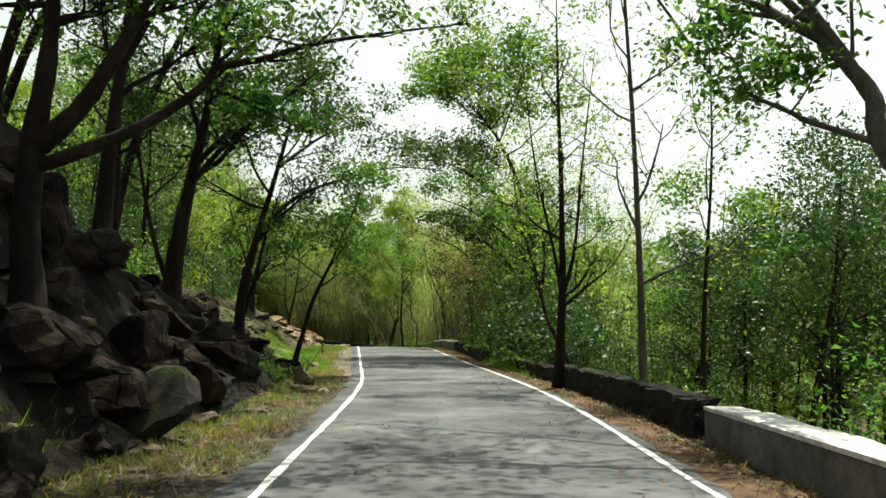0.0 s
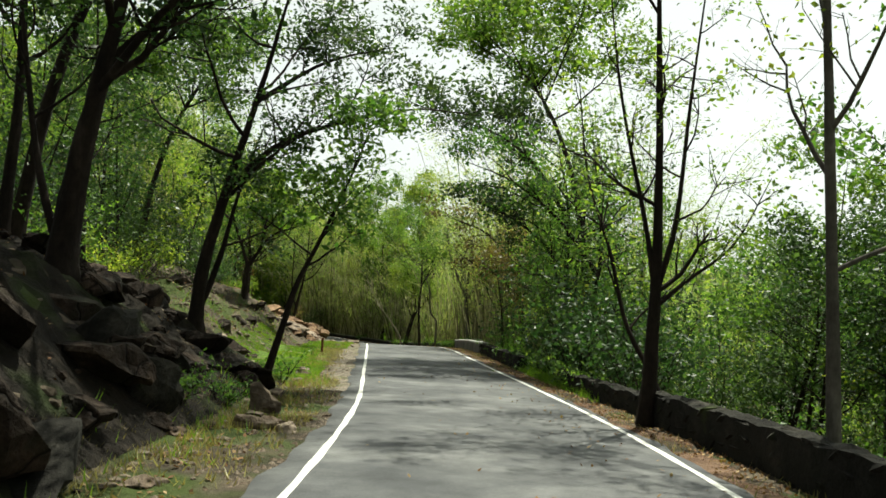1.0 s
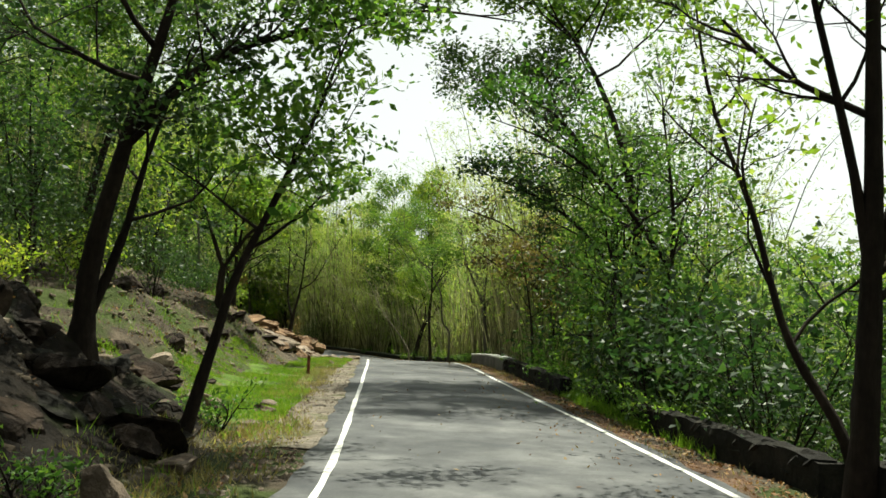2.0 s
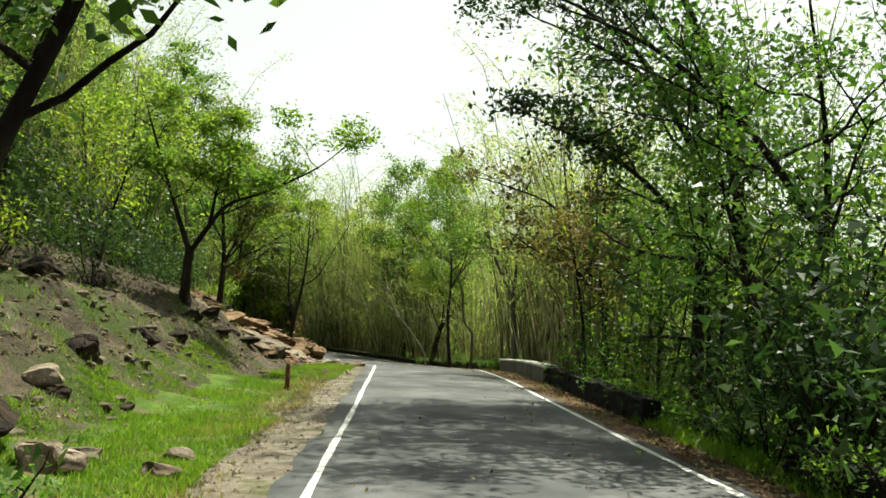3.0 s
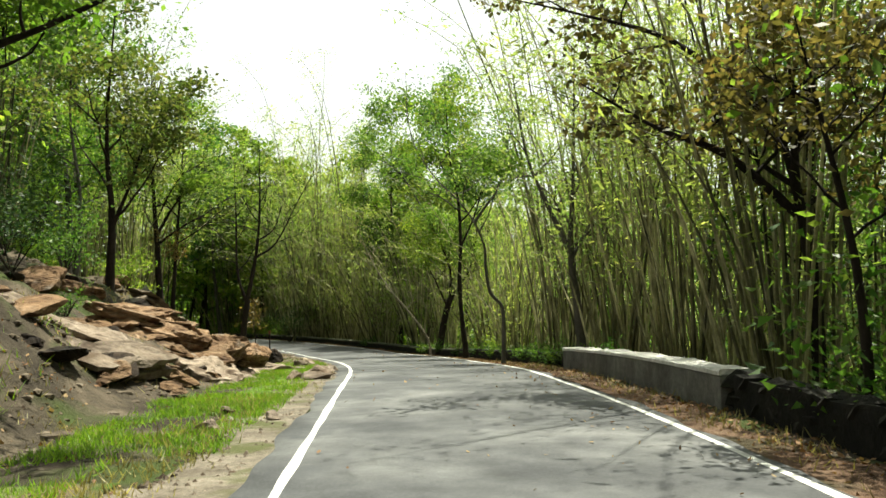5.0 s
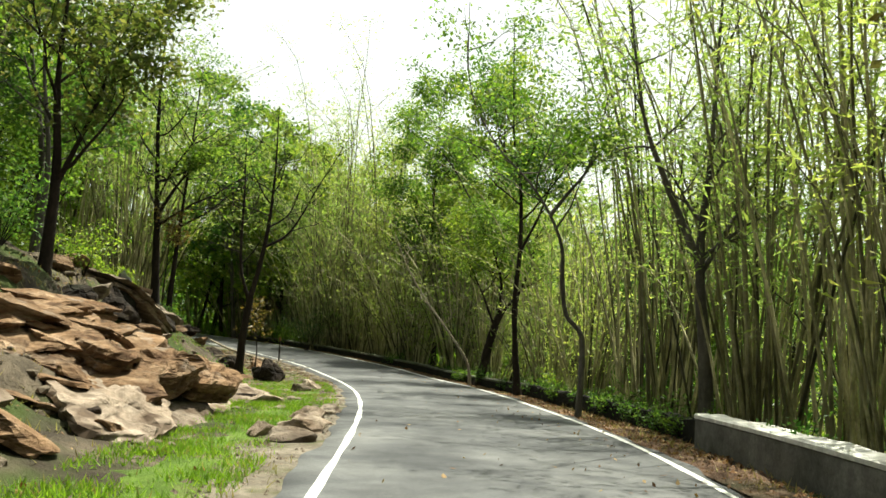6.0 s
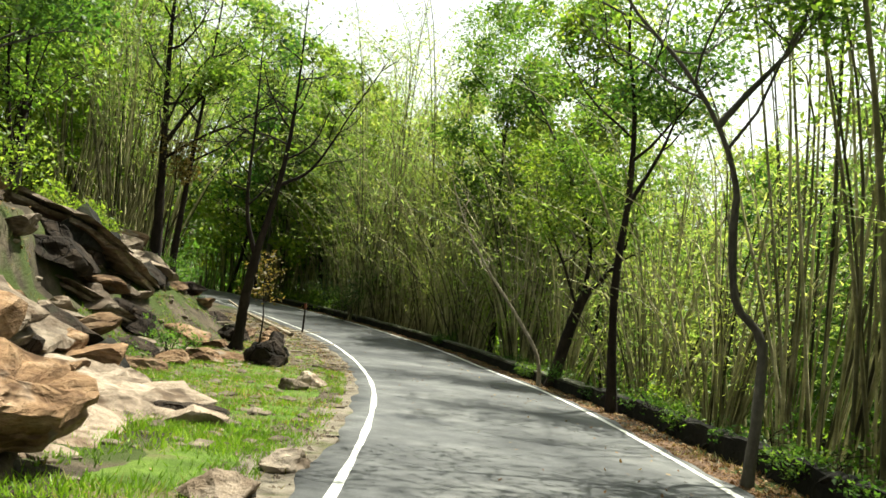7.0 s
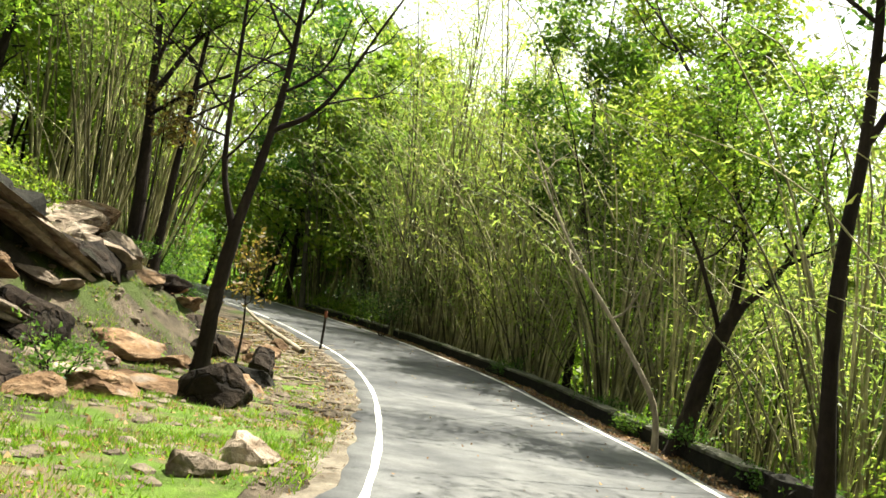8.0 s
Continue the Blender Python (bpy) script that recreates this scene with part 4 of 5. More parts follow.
tree("tree", standing(3.75, 21.6), [
    ([(0, 0, 0), (-0.1, 0.1, 0.7), (-0.6, 0.3, 1.7), (-0.9, 0.5, 3.0), (-1.3, 0.8, 4.4), (-1.5, 1.0, 6.2)], 0.07, 0.02, 0.4)],
    "thin crooked tree leaning towards the road", "tree", BARK, LEAF_YOUNG, 1100, 0.1, 0.22, (8, 0.6))
tree("tree", standing(5.6, 17.4), [([(0, 0, 0), (0.1, 0, 3.0), (0.3, 0.1, 6.0), (0.2, 0, 9.0)], 0.06, 0.02, 0.4),
     ([(0.25, 0.05, 7.6), (-0.8, 1.6, 10.2), (-2.2, 3.0, 12.0), (-4.0, 4.2, 13.0)], 0.04, 0.015, 0.4)],
     "slim dark tree standing below the wall", "tree", BARK, LEAF, 5200, 0.11, 0.22, (8, 0.6))

# middle stretch
tree("tree", standing(-8.55, 43.4), [
    ([(0, 0, 0), (0.02, -0.05, 0.9), (0.1, -0.1, 1.6)], 0.15, 0.12, 1.0),
    ([(0.08, -0.1, 1.4), (-0.35, -0.2, 2.6), (-0.9, -0.3, 4.2), (-1.5, -0.4, 6.0)], 0.09, 0.025, 0.35),
    ([(0.08, -0.1, 1.4), (0.6, -0.1, 2.2), (1.1, -0.1, 2.8), (2.1, -0.1, 3.2), (3.5, -0.1, 3.9), (4.4, 0, 4.7)], 0.08, 0.02, 0.3),
    ([(0.6, -0.1, 2.2), (0.7, 0.2, 3.6), (1.0, 0.4, 5.4)], 0.06, 0.02, 0.3)],
    "spreading dark-stemmed tree with light foliage on the earth slope", "tree", BARK, LEAF_YOUNG, 12500, 0.115, 0.2, (6, 0.75))
tree("tree", standing(4.3, 38.0), [
    ([(0, 0, 0), (0.02, 0, 2.5), (0.05, 0, 4.8), (0.0, 0, 7.0), (-0.5, -0.2, 9.2)], 0.17, 0.05, 0.35),
    ([(0, 0, 2.55), (-0.5, 0.1, 2.62), (-1.2, 0.1, 2.6)], 0.06, 0.03, 1.0),
    ([(0.05, 0, 4.4), (-1.0, -0.5, 5.6), (-2.3, -1.0, 6.4), (-3.8, -1.6, 6.9)], 0.08, 0.025, 0.2),
    ([(-0.1, 0, 6.6), (-1.4, -0.9, 8.3), (-2.9, -1.6, 9.2), (-4.6, -1.8, 9.6)], 0.08, 0.02, 0.15),
    ([(-0.1, 0, 6.8), (-1.2, 0.6, 8.5), (-2.6, 0.8, 9.4), (-4.2, 0.4, 9.9)], 0.08, 0.02, 0.15),
    ([(0, 0, 2.5), (0.8, 0.1, 2.55), (1.7, 0.1, 2.7), (2.6, 0.2, 3.3)], 0.06, 0.02, 0.5)],
    "thick dark tree with a broken side limb beside the road", "tree", BARK, LEAF_DARK, 17000, 0.12, 0.22, (8, 0.95))
tree("tree", standing(3.9, 31.5), [
    ([(0, 0, 0), (0.2, 0, 2.2), (0.5, 0, 4.5), (0.2, 0, 7.4)], 0.11, 0.04, 0.3),
    ([(0.1, 0, 1.2), (-0.4, 0.1, 2.6), (-0.9, 0.2, 4.4), (-1.0, 0.3, 6.0)], 0.06, 0.02, 0.35),
    ([(0.4, 0, 3.8), (-0.8, -0.2, 5.3), (-2.2, -0.4, 6.3), (-3.6, -0.5, 6.8)], 0.07, 0.02, 0.2)],
    "dark crooked tree wrapped in green foliage past the wall", "tree", BARK, LEAF, 7500, 0.105, 0.2, (8, 0.95))
tree("tree", standing(3.4, 45.2), [
    ([(0, 0, 0), (0.1, 0, 2.2), (-0.1, 0, 4.0), (-0.5, 0, 5.4)], 0.15, 0.07, 0.6),
    ([(-0.1, 0, 3.6), (-1.0, 0.2, 4.5), (-2.0, 0.1, 4.9), (-3.1, 0.1, 5.6)], 0.08, 0.025, 0.25),
    ([(-0.1, 0, 3.9), (-0.4, -0.8, 5.2), (-0.7, -1.6, 6.4)], 0.07, 0.02, 0.3),
    ([(-0.4, 0, 5.0), (-1.5, 0.9, 6.4), (-2.8, 1.3, 7.0), (-4.2, 1.4, 7.4)], 0.06, 0.02, 0.15)],
    "dark tree with brown withering leaves over the parapet", "tree", BARK, LEAF_DRY, 4200, 0.12, 0.2, (6, 0.8), width=0.6)
tree("tree", standing(2.4, 41.2), [([(0, 0, 0), (-0.1, 0, 1.8), (-0.3, 0.1, 3.2), (-0.5, 0.2, 4.4)], 0.06, 0.02, 0.4)],
     "small tree with withered orange-brown leaves", "tree", BARK, LEAF_DRY, 1900, 0.11, 0.2, (7, 0.75))

tree("tree", standing(-11.6, 57.2), [
    ([(0, 0, 0), (0.1, 0, 2.4), (-0.1, 0.1, 5.0), (0.2, 0.1, 9.2)], 0.14, 0.03, 0.35),
    ([(0.05, 0, 2.0), (0.8, 0.1, 4.0), (1.5, 0.2, 6.6)], 0.07, 0.02, 0.4)],
    "olive-brown half withered tree above the red outcrop", "tree", BARK, LEAF_OLIVE, 8000, 0.14, 0.26, (9, 0.8))

# the bend
tree("tree", standing(1.45, 54.6), [
    ([(0, 0, 0), (-0.1, -0.1, 1.8), (-0.25, -0.2, 3.4), (-0.15, -0.3, 5.0), (0.0, -0.3, 8.5)], 0.14, 0.04, 0.5),
    ([(-0.25, -0.2, 3.3), (-0.8, -0.3, 4.5), (-1.3, -0.4, 5.8), (-1.6, -0.3, 8.0)], 0.08, 0.025, 0.5),
    ([(-0.2, -0.2, 3.2), (0.5, 0.1, 4.4), (1.2, 0.2, 5.8)], 0.05, 0.02, 0.4)],
    "grey forked tree rising beside the low wall", "tree", GREY_BARK, LEAF_BAMBOO, 1800, 0.085, 0.2, (6, 0.5))
tree("tree", standing(-10.85, 69.0), [
    ([(0, 0, 0), (0.1, -0.1, 1.4), (0.28, -0.15, 2.7)], 0.15, 0.12, 1.0),
    ([(0.26, -0.15, 2.6), (-0.1, -0.25, 3.9), (-0.1, -0.4, 6.2), (-0.15, -0.5, 8.6)], 0.075, 0.02, 0.35),
    ([(0.26, -0.15, 2.6), (0.7, -0.2, 4.8), (0.88, -0.3, 6.8), (0.9, -0.4, 9.4)], 0.1, 0.025, 0.4),
    ([(0.65, -0.2, 4.5), (1.5, -0.1, 5.1), (2.4, 0, 6.8), (3.3, 0, 8.4)], 0.055, 0.018, 0.35)],
    "dark nearly bare forked tree leaning by the bend", "tree", BARK, LEAF_YOUNG, 1000, 0.1, 0.22, (10, 0.75))
tree("tree", standing(-16.6, 75.6), [
    ([(0, 0, 0), (-0.1, -0.1, 3.0), (-0.2, -0.2, 5.2), (-0.4, -0.3, 9.5), (-0.3, -0.2, 14.5)], 0.2, 0.04, 0.4),
    ([(-0.15, -0.2, 4.6), (0.8, -0.1, 6.2), (2.0, 0, 7.4)], 0.09, 0.03, 0.4),
    ([(0.4, 0.4, 0), (0.6, 0.4, 3.5), (0.9, 0.3, 7.0), (1.2, 0.3, 11.5)], 0.12, 0.03, 0.45)],
    "thick dark double tree uphill of the bend", "tree", BARK, LEAF_YOUNG, 7500, 0.14, 0.26, (12, 0.8))
tree("tree", standing(-2.7, 69.4), [
    ([(0, 0, 0), (0.2, 0, 0.9), (0.45, 0, 2.0), (0.7, 0, 2.7)], 0.17, 0.12, 1.0),
    ([(0.6, 0, 2.4), (0.65, 0, 3.7), (0.3, -0.1, 4.8), (0.2, -0.1, 6.2)], 0.07, 0.02, 0.3),
    ([(0.7, 0, 2.6), (1.3, 0.1, 3.4), (1.7, 0.2, 4.6), (1.9, 0.3, 6.4)], 0.07, 0.02, 0.3),
    ([(0.5, 0, 2.1), (0.0, -0.1, 3.3), (-0.5, -0.1, 4.3), (-0.9, -0.2, 5.6)], 0.05, 0.018, 0.3),
    ([(0.3, -0.1, 4.8), (-0.6, 0.7, 6.6), (-1.6, 1.6, 8.2), (-3.0, 2.3, 9.2)], 0.05, 0.018, 0.3)],
    "crooked forked tree with light green leaves over the low wall", "tree", BARK, LEAF_YOUNG, 16000, 0.085, 0.22, (8, 0.8))
tree("sapling", standing(-10.45, 69.5), [([(0, 0, 0), (0.05, 0, 0.9), (-0.05, 0.05, 1.7), (-0.1, 0, 2.5)], 0.03, 0.01, 0.5)],
     "small sapling with withered orange leaves beside the leaning tree", "sapling", BARK, LEAF_DRY, 420, 0.09, 0.16, (6, 0.5))
tree("sapling", standing(-16.1, 75.0), [([(0, 0, 0), (0.05, 0, 1.5), (0.1, 0.05, 3.2), (0.0, 0, 4.6)], 0.045, 0.015, 0.55)],
     "slim sapling with orange-brown leaves before the double tree", "sapling", BARK, LEAF_DRY, 700, 0.12, 0.2, (6, 0.45))
tree("leaning_trunk", standing(-2.95, 69.6), [
    ([(0, 0, 0), (-0.15, -0.1, 0.9), (-0.9, -0.3, 2.0), (-1.6, -0.5, 2.9), (-2.3, -0.6, 4.0), (-2.8, -0.7, 5.2)], 0.065, 0.02, 0.4)],
    "pale dead trunk leaning across the bamboo", "dead trunk", DEAD_WOOD, LEAF, 0, limbs=(4, 0.5), bare=1)
tree("tree", standing(-1.45, 64.6), [
    ([(0, 0, 0), (-0.2, 0, 2.6), (-0.12, 0, 4.4), (-0.2, 0, 6.2), (-0.45, 0, 7.6), (-0.6, 0, 11.0)], 0.095, 0.03, 0.45),
    ([(-0.12, 0, 4.2), (0.5, 0, 5.6), (1.0, 0.1, 7.6)], 0.05, 0.02, 0.4)],
    "straight slender dark tree among the bamboo", "tree", BARK, LEAF, 7000, 0.1, 0.24, (9, 0.75))
tree("tree", standing(-0.42, 57.4), [
    ([(0, 0, 0), (0.03, 0, 0.9), (0.0, 0, 1.75), (-0.32, 0, 2.15), (-0.43, 0, 2.9), (-0.46, 0, 3.5), (-0.75, 0, 4.2), (-1.2, 0.05, 4.85), (-1.9, 0.1, 5.6), (-2.5, 0.1, 6.8), (-2.6, 0.1, 8.6)], 0.068, 0.02, 0.55),
    ([(-0.72, 0, 4.15), (-0.4, 0, 4.6), (0.0, 0, 5.15), (0.2, 0, 5.9), (0.5, 0.1, 7.4)], 0.045, 0.015, 0.4)],
    "grey crooked tree with a kinked stem behind the dark wall", "tree", GREY_BARK, LEAF_YOUNG, 5200, 0.09, 0.24, (9, 0.7))
tree("tree", standing(-2.3, 79.0), [
    ([(0, 0, 0), (0.1, 0, 3.5), (-0.1, 0, 7.5), (0.1, 0, 12.0), (0, 0, 15.0)], 0.16, 0.04, 0.3)],
    "tall bright green tree beyond the bend", "tree", GREY_BARK, LEAF_YOUNG, 24000, 0.17, 0.3, (20, 0.5), flat=0.4)
tree("tree", standing(-5.2, 81.5), [([(0, 0, 0), (0.1, 0, 4.0), (-0.3, 0, 8.5), (-0.2, 0, 15.0)], 0.14, 0.04, 0.35)],
     "tall green tree behind the bamboo", "tree", BARK, LEAF, 16000, 0.17, 0.3, (17, 0.5), flat=0.4)
tree("tree", standing(-1.5, 76.5), [([(0, 0, 0), (0.1, 0, 3.0), (0.2, 0, 6.0), (0.0, 0, 8.5)], 0.09, 0.03, 0.4)],
     "slender tree with reddish young leaves in the bamboo", "tree", BARK, LEAF_DRY, 1500, 0.11, 0.2, (8, 0.7))

# ---- woods: a few grown kinds, copied ----
def kinds_of_trees():
    made = []
    for k, (tall, r, bark, leaf, n, size, limbs, clear) in enumerate((
            (9.5, 0.1, BARK, LEAF, 6200, 0.16, (10, 0.75), 0.35), (8.0, 0.09, BARK, LEAF_YOUNG, 4400, 0.13, (9, 0.85), 0.3),
            (13.0, 0.12, GREY_BARK, LEAF, 7000, 0.19, (12, 0.6), 0.35), (7.0, 0.07, BARK, LEAF_DARK, 4200, 0.12, (8, 0.9), 0.3),
            (11.5, 0.09, GREY_BARK, LEAF_YOUNG, 5000, 0.16, (11, 0.5), 0.3), (9.0, 0.08, BARK, LEAF, 2600, 0.13, (9, 0.6), 0.4),
            (6.0, 0.06, BARK, LEAF_YOUNG, 3600, 0.11, (8, 0.95), 0.2), (11.0, 0.1, BARK, LEAF_YOUNG, 3600, 0.28, (10, 0.75), 0.2), (14.0, 0.13, BARK, LEAF_YOUNG, 4200, 0.3, (11, 0.65), 0.2), (8.5, 0.11, BARK, LEAF_DARK, 5600, 0.11, (10, 0.85), 0.42))):
        a, b, c = (np.random.normal(0, 0.045 * tall, 2) for _ in range(3))
        line = [(0, 0, 0), (*(a * 0.4), tall * 0.3), (*(a * 0.5 + b * 0.5), tall * 0.62), (*(a * 0.4 + b * 0.5 + c * 0.5), tall)]
        stems = [(line, r, 0.02, clear)]
        if k in (1, 3, 6):
            s = line[1]
            stems.append(([(s[0] * 0.5, s[1] * 0.5, tall * 0.12), (s[0] + 0.5, s[1] - 0.3, tall * 0.4), (s[0] + 1.0, s[1] - 0.5, tall * 0.8)], r * 0.7, 0.02, clear))
        made.append((stems, bark, leaf, n, size, limbs))
    return made


placed = []


def free(x, y, gap):
    if any((x - a) ** 2 + (y - b) ** 2 < gap * gap for a, b in placed):
        return False
    placed.append((x, y))
    return True


TREE_LABEL = {"green_leaf": "slender green forest tree on the wooded slope", "yellow_green_leaf": "light yellow-green forest tree in the sun",
              "dark_leaf": "low dark-leaved forest tree in the shade"}
woods = []
for y0, y1, e0, e1, n, gap, pick in ((
        (12, 28, -8.5, -3.4, 1, 2.3, (9,)), (-10, 28, -24, -8.5, 4, 3.4, (6, 5)), (28, 60, -20, -8.0, 26, 2.4, (0, 1, 4, 6, 6, 2)), (60, 98, -20, -8.8, 34, 2.2, (1, 2, 8, 4, 4))) + (
        (-4, 28, 8, 34, 12, 3.0, (1, 3, 0, 9)), (24, 33, 4.2, 20, 9, 2.3, (9, 3, 0, 5)), (33, 50, 3.2, 20, 12, 2.6, (5, 1, 5, 1, 6)), (50, 70, 7.0, 24, 8, 3.4, (4, 5, 5)), (72, 97, 6.5, 30, 14, 3.4, (2, 7, 8)),
        (32, 40, 2.6, 5.0, 3, 1.8, (5, 6, 5)), (43, 60, 6.5, 11, 4, 1.9, (3, 9, 0)), (38, 50, 3.2, 8, 3, 1.8, (6, 5)))):
    tries = 0
    random.seed(round(900 + 7 * y0 + 31 * n + y1))
    while n and tries < 900:
        tries += 1
        y = rnd(y0, y1)
        x, yy = beside(y, rnd(e0, e1))
        if x < -11 and x + 0.7 < -0.58 * (yy - 22.6) and random.random() < 0.7:      # an open, airy wood above the boulder bank
            n -= 1
            continue
        if free(x, yy, gap):
            woods.append((x, yy, random.choice(pick)))
            n -= 1
# the last stretch is added unseen behind the start to cut sky light
for x0, x1, y0, y1, n, gap, pick in ((-40, -9, 90, 110, 14, 3.0, (8, 7, 8)), (-64, -16, 86, 130, 34, 3.2, (7, 8)), (-20, 22, 97, 128, 16, 3.6, (7, 8)), (-46, -22, 62, 92, 20, 3.2, (7, 8, 7)), (-8, 8, -24, -8, 8, 3.0, (2, 0))):
    tries = 0
    random.seed(round(900 + 7 * y0 + 31 * n + y1))
    while n and tries < 900:
        tries += 1
        x, y = rnd(x0, x1), rnd(y0, y1)
        if abs(near_road(np.array([x]), np.array([y]))[1][0]) > 4.5 and free(x, y, gap):
            woods.append((x, y, random.choice(pick)))
            n -= 1
woods += [(9.0, 24.5, 9), (11.5, 28.5, 9), (13.5, 33.0, 3), (12.8, 23.6, 9), (10.4, 21.8, 9), (14.8, 30.6, 9), (17.0, 26.5, 9), (-11.5, 29.5, 3), (-9.8, 32.0, 3)]
woods += [(8.2, 18.5, 9), (9.6, 20.0, 3), (12.0, 25.8, 9), (8.8, 27.0, 9), (9.8, 30.2, 9), (10.6, 33.4, 9), (11.8, 36.8, 3)]
woods += [(4.5, 78.0, 2), (6.5, 83.0, 8), (8.5, 80.0, 2), (9.5, 88.0, 8), (11.5, 84.0, 2), (6.0, 90.0, 8), (12.5, 92.0, 8)]
woods += [(-23.0, 99.0, 8), (-19.5, 96.5, 2), (-16.5, 95.0, 8), (-18.5, 103.0, 8), (-15.8, 100.0, 2), (-26.0, 94.0, 2), (-10.0, 94.5, 4), (-8.0, 92.5, 4), (-12.2, 96.0, 4), (-6.0, 90.0, 4)]
masters = {}
random.seed(11), np.random.seed(11)
specs = kinds_of_trees()
for x, y, k in woods:
    random.seed(round(x * 37 + y * 101))
    m = standing(x, y, 0.2) @ pose(0, 0, 0, rnd(-5, 5), rnd(-5, 5), rnd(0, 360)) @ Matrix.Scale(rnd(0.82, 1.18) * (1.35 if y > 99 else 1.1 if y > 80 else 1), 4)
    if k not in masters:
        stems, bark, leaf, n, size, limbs = specs[k]
        np.random.seed(40 + k)
        masters[k] = tree("tree", pose(0, 0, 0), stems, TREE_LABEL[leaf.name], "tree", bark, leaf, n, size, 0.26, limbs, group="trees of the wood", twigs=False, kite=k in (1, 3, 5, 6, 9))
        masters[k].matrix_basis = m
    else:
        again(masters[k], m)


# ---- bamboo ----
def bamboo(m, seed, n, tall, leaves, fan=0.4, foot=0.62, low=5):
    random.seed(seed), np.random.seed(seed)
    root = empty("bamboo_clump", m, "dense clump of slender green and yellow bamboo stems", "bamboo", "bamboo clumps")
    shapes, tips = [], []
    for k in range(5):
        lean, h = 0.2 + fan * k, tall * rnd(0.85, 1.15)
        line = bend([(0, 0, 0), (lean * 0.2, 0, h * 0.3), (lean * 0.55, 0.05, h * 0.62), (lean * 1.1, 0.1, h * 0.86), (lean * 1.8 + 0.4, 0.1, h * 0.97)], 10)
        w = Wood()
        w.tube(line, 0.032, 0.007, 4)
        shapes.append((w.mesh("culm", CULM), line))
    for k in range(n):
        me, line = random.choice(shapes)
        q = 0.05 + foot * random.random() ** 1.3
        a = rnd(0, 2 * math.pi)
        place = pose(q * math.cos(a), q * math.sin(a), -0.1, rnd(-9, 9), rnd(-5, 9), math.degrees(a) + rnd(-50, 50)) @ Matrix.Diagonal((1, 1, rnd(0.45, 1.05), 1))
        c = under("culm", me, root)
        c.matrix_basis = place
        for p in line[low:]:
            tips.append(np.array(place @ Vector(p)))
    c = scatter(tips, leaves, 0.27)
    under("foliage", leaf_mesh("foliage", c, 0.145, 0.22, LEAF_BAMBOO, 0.1, small=True), root)
    return root


clumps = []
fans = [beside(y, e) for y, e in ((74.3, 2.4), (76.0, 3.4), (79.0, 2.4), (83.2, 2.5), (86.0, 2.3), (88.2, 2.9), (63.0, 2.8), (69.0, 4.2), (72.6, 3.0), (77.6, 2.2), (81.2, 2.6), (84.6, 2.2), (66.4, 3.0))]      # tight clumps whose stems fan out over the low wall
upright = [beside(y, e) for y, e in ((45.2, 3.0), (47.2, 3.5), (49.3, 2.9), (51.4, 3.2), (53.5, 2.8), (55.7, 3.3), (58.1, 3.0), (60.4, 3.3), (46.2, 5.0), (50.4, 5.2))]
placed += fans + upright
for y0, y1, e0, e1, n, gap in ((52, 70, 3.2, 6.0, 4, 2.0), (70, 92, 4.5, 8.5, 4, 1.9), (50, 84, 10, 20, 6, 2.8), (50, 72, -18, -9.5, 8, 2.4), (80, 97, -12, -5, 6, 2.2), (88, 98, 3.5, 9, 3, 1.9), (40, 57, 4.4, 10, 10, 1.9), (88, 100, -4, 4, 5, 2.2)):
    tries = 0
    random.seed(round(300 + 7 * y0 + 31 * n + y1))
    while n and tries < 900:
        tries += 1
        x, yy = beside(rnd(y0, y1), math.copysign(1, e0) * rnd(abs(min(e0, e1, key=abs)), abs(max(e0, e1, key=abs))))
        if free(x, yy, gap):
            clumps.append((x, yy))
            n -= 1
clumps += [(-24.5, 103.0), (-20.5, 100.5), (-16.5, 99.0), (-13.0, 97.5), (-21.5, 106.0), (-17.5, 104.5), (-13.5, 103.0), (-9.5, 100.5), (-27.5, 106.5), (-9.0, 96.0)]
clumps += [(-10.0, 86.5), (-12.2, 89.8), (-8.2, 87.8), (-14.0, 92.6), (-10.8, 92.5), (-16.2, 95.8), (-6.2, 85.2), (-18.6, 97.6), (-9.2, 90.6), (-13.0, 95.2), (-11.8, 87.2)]      # tall clumps across the bend
clumps += upright
bam = []
for k, (x, y) in enumerate(clumps):
    random.seed(500 + k)
    m = standing(x, y, 0.1) @ pose(0, 0, 0, 0, 0, rnd(0, 360)) @ Matrix.Scale(rnd(0.85, 1.2) * (1.4 if y > 95 else 1.3 if y > 84 else 1.15 if y > 77 else 1), 4)
    if k < 4:
        bam.append(bamboo(m, 70 + k, (30, 24, 34, 27)[k], (11, 13, 10, 12)[k], 4600))
    else:
        again(bam[k % 4], m)
spread_out = None
for k, (x, y) in enumerate(fans):
    random.seed(800 + k)
    m = standing(x, y, 0.05) @ pose(0, 0, 0, 0, 0, rnd(0, 360)) @ Matrix.Scale(rnd(0.85, 1.1), 4)
    if k < 1:
        spread_out = bamboo(m, 91, 42, 8.5, 3000, 0.62, 0.42, 3)
        tagged(spread_out, "tight dark bamboo clump with stems fanning out over the low wall")
    else:
        again(spread_out, m)
random.seed(5), np.random.seed(5)


cane = Wood()
cane.tube(bend([(0, 0, 0), (-0.25, 0, 3.0), (-0.9, -0.1, 6.5), (-2.0, -0.2, 9.6), (-3.1, -0.3, 12.6)], 14), 0.045, 0.012, 6)
ca = new("bamboo_cane", cane.mesh("bamboo_cane", CULM))
ca.matrix_basis = standing(1.0, 57.2)
tagged(ca, "single long bare bamboo cane leaning over the road", "bamboo cane")


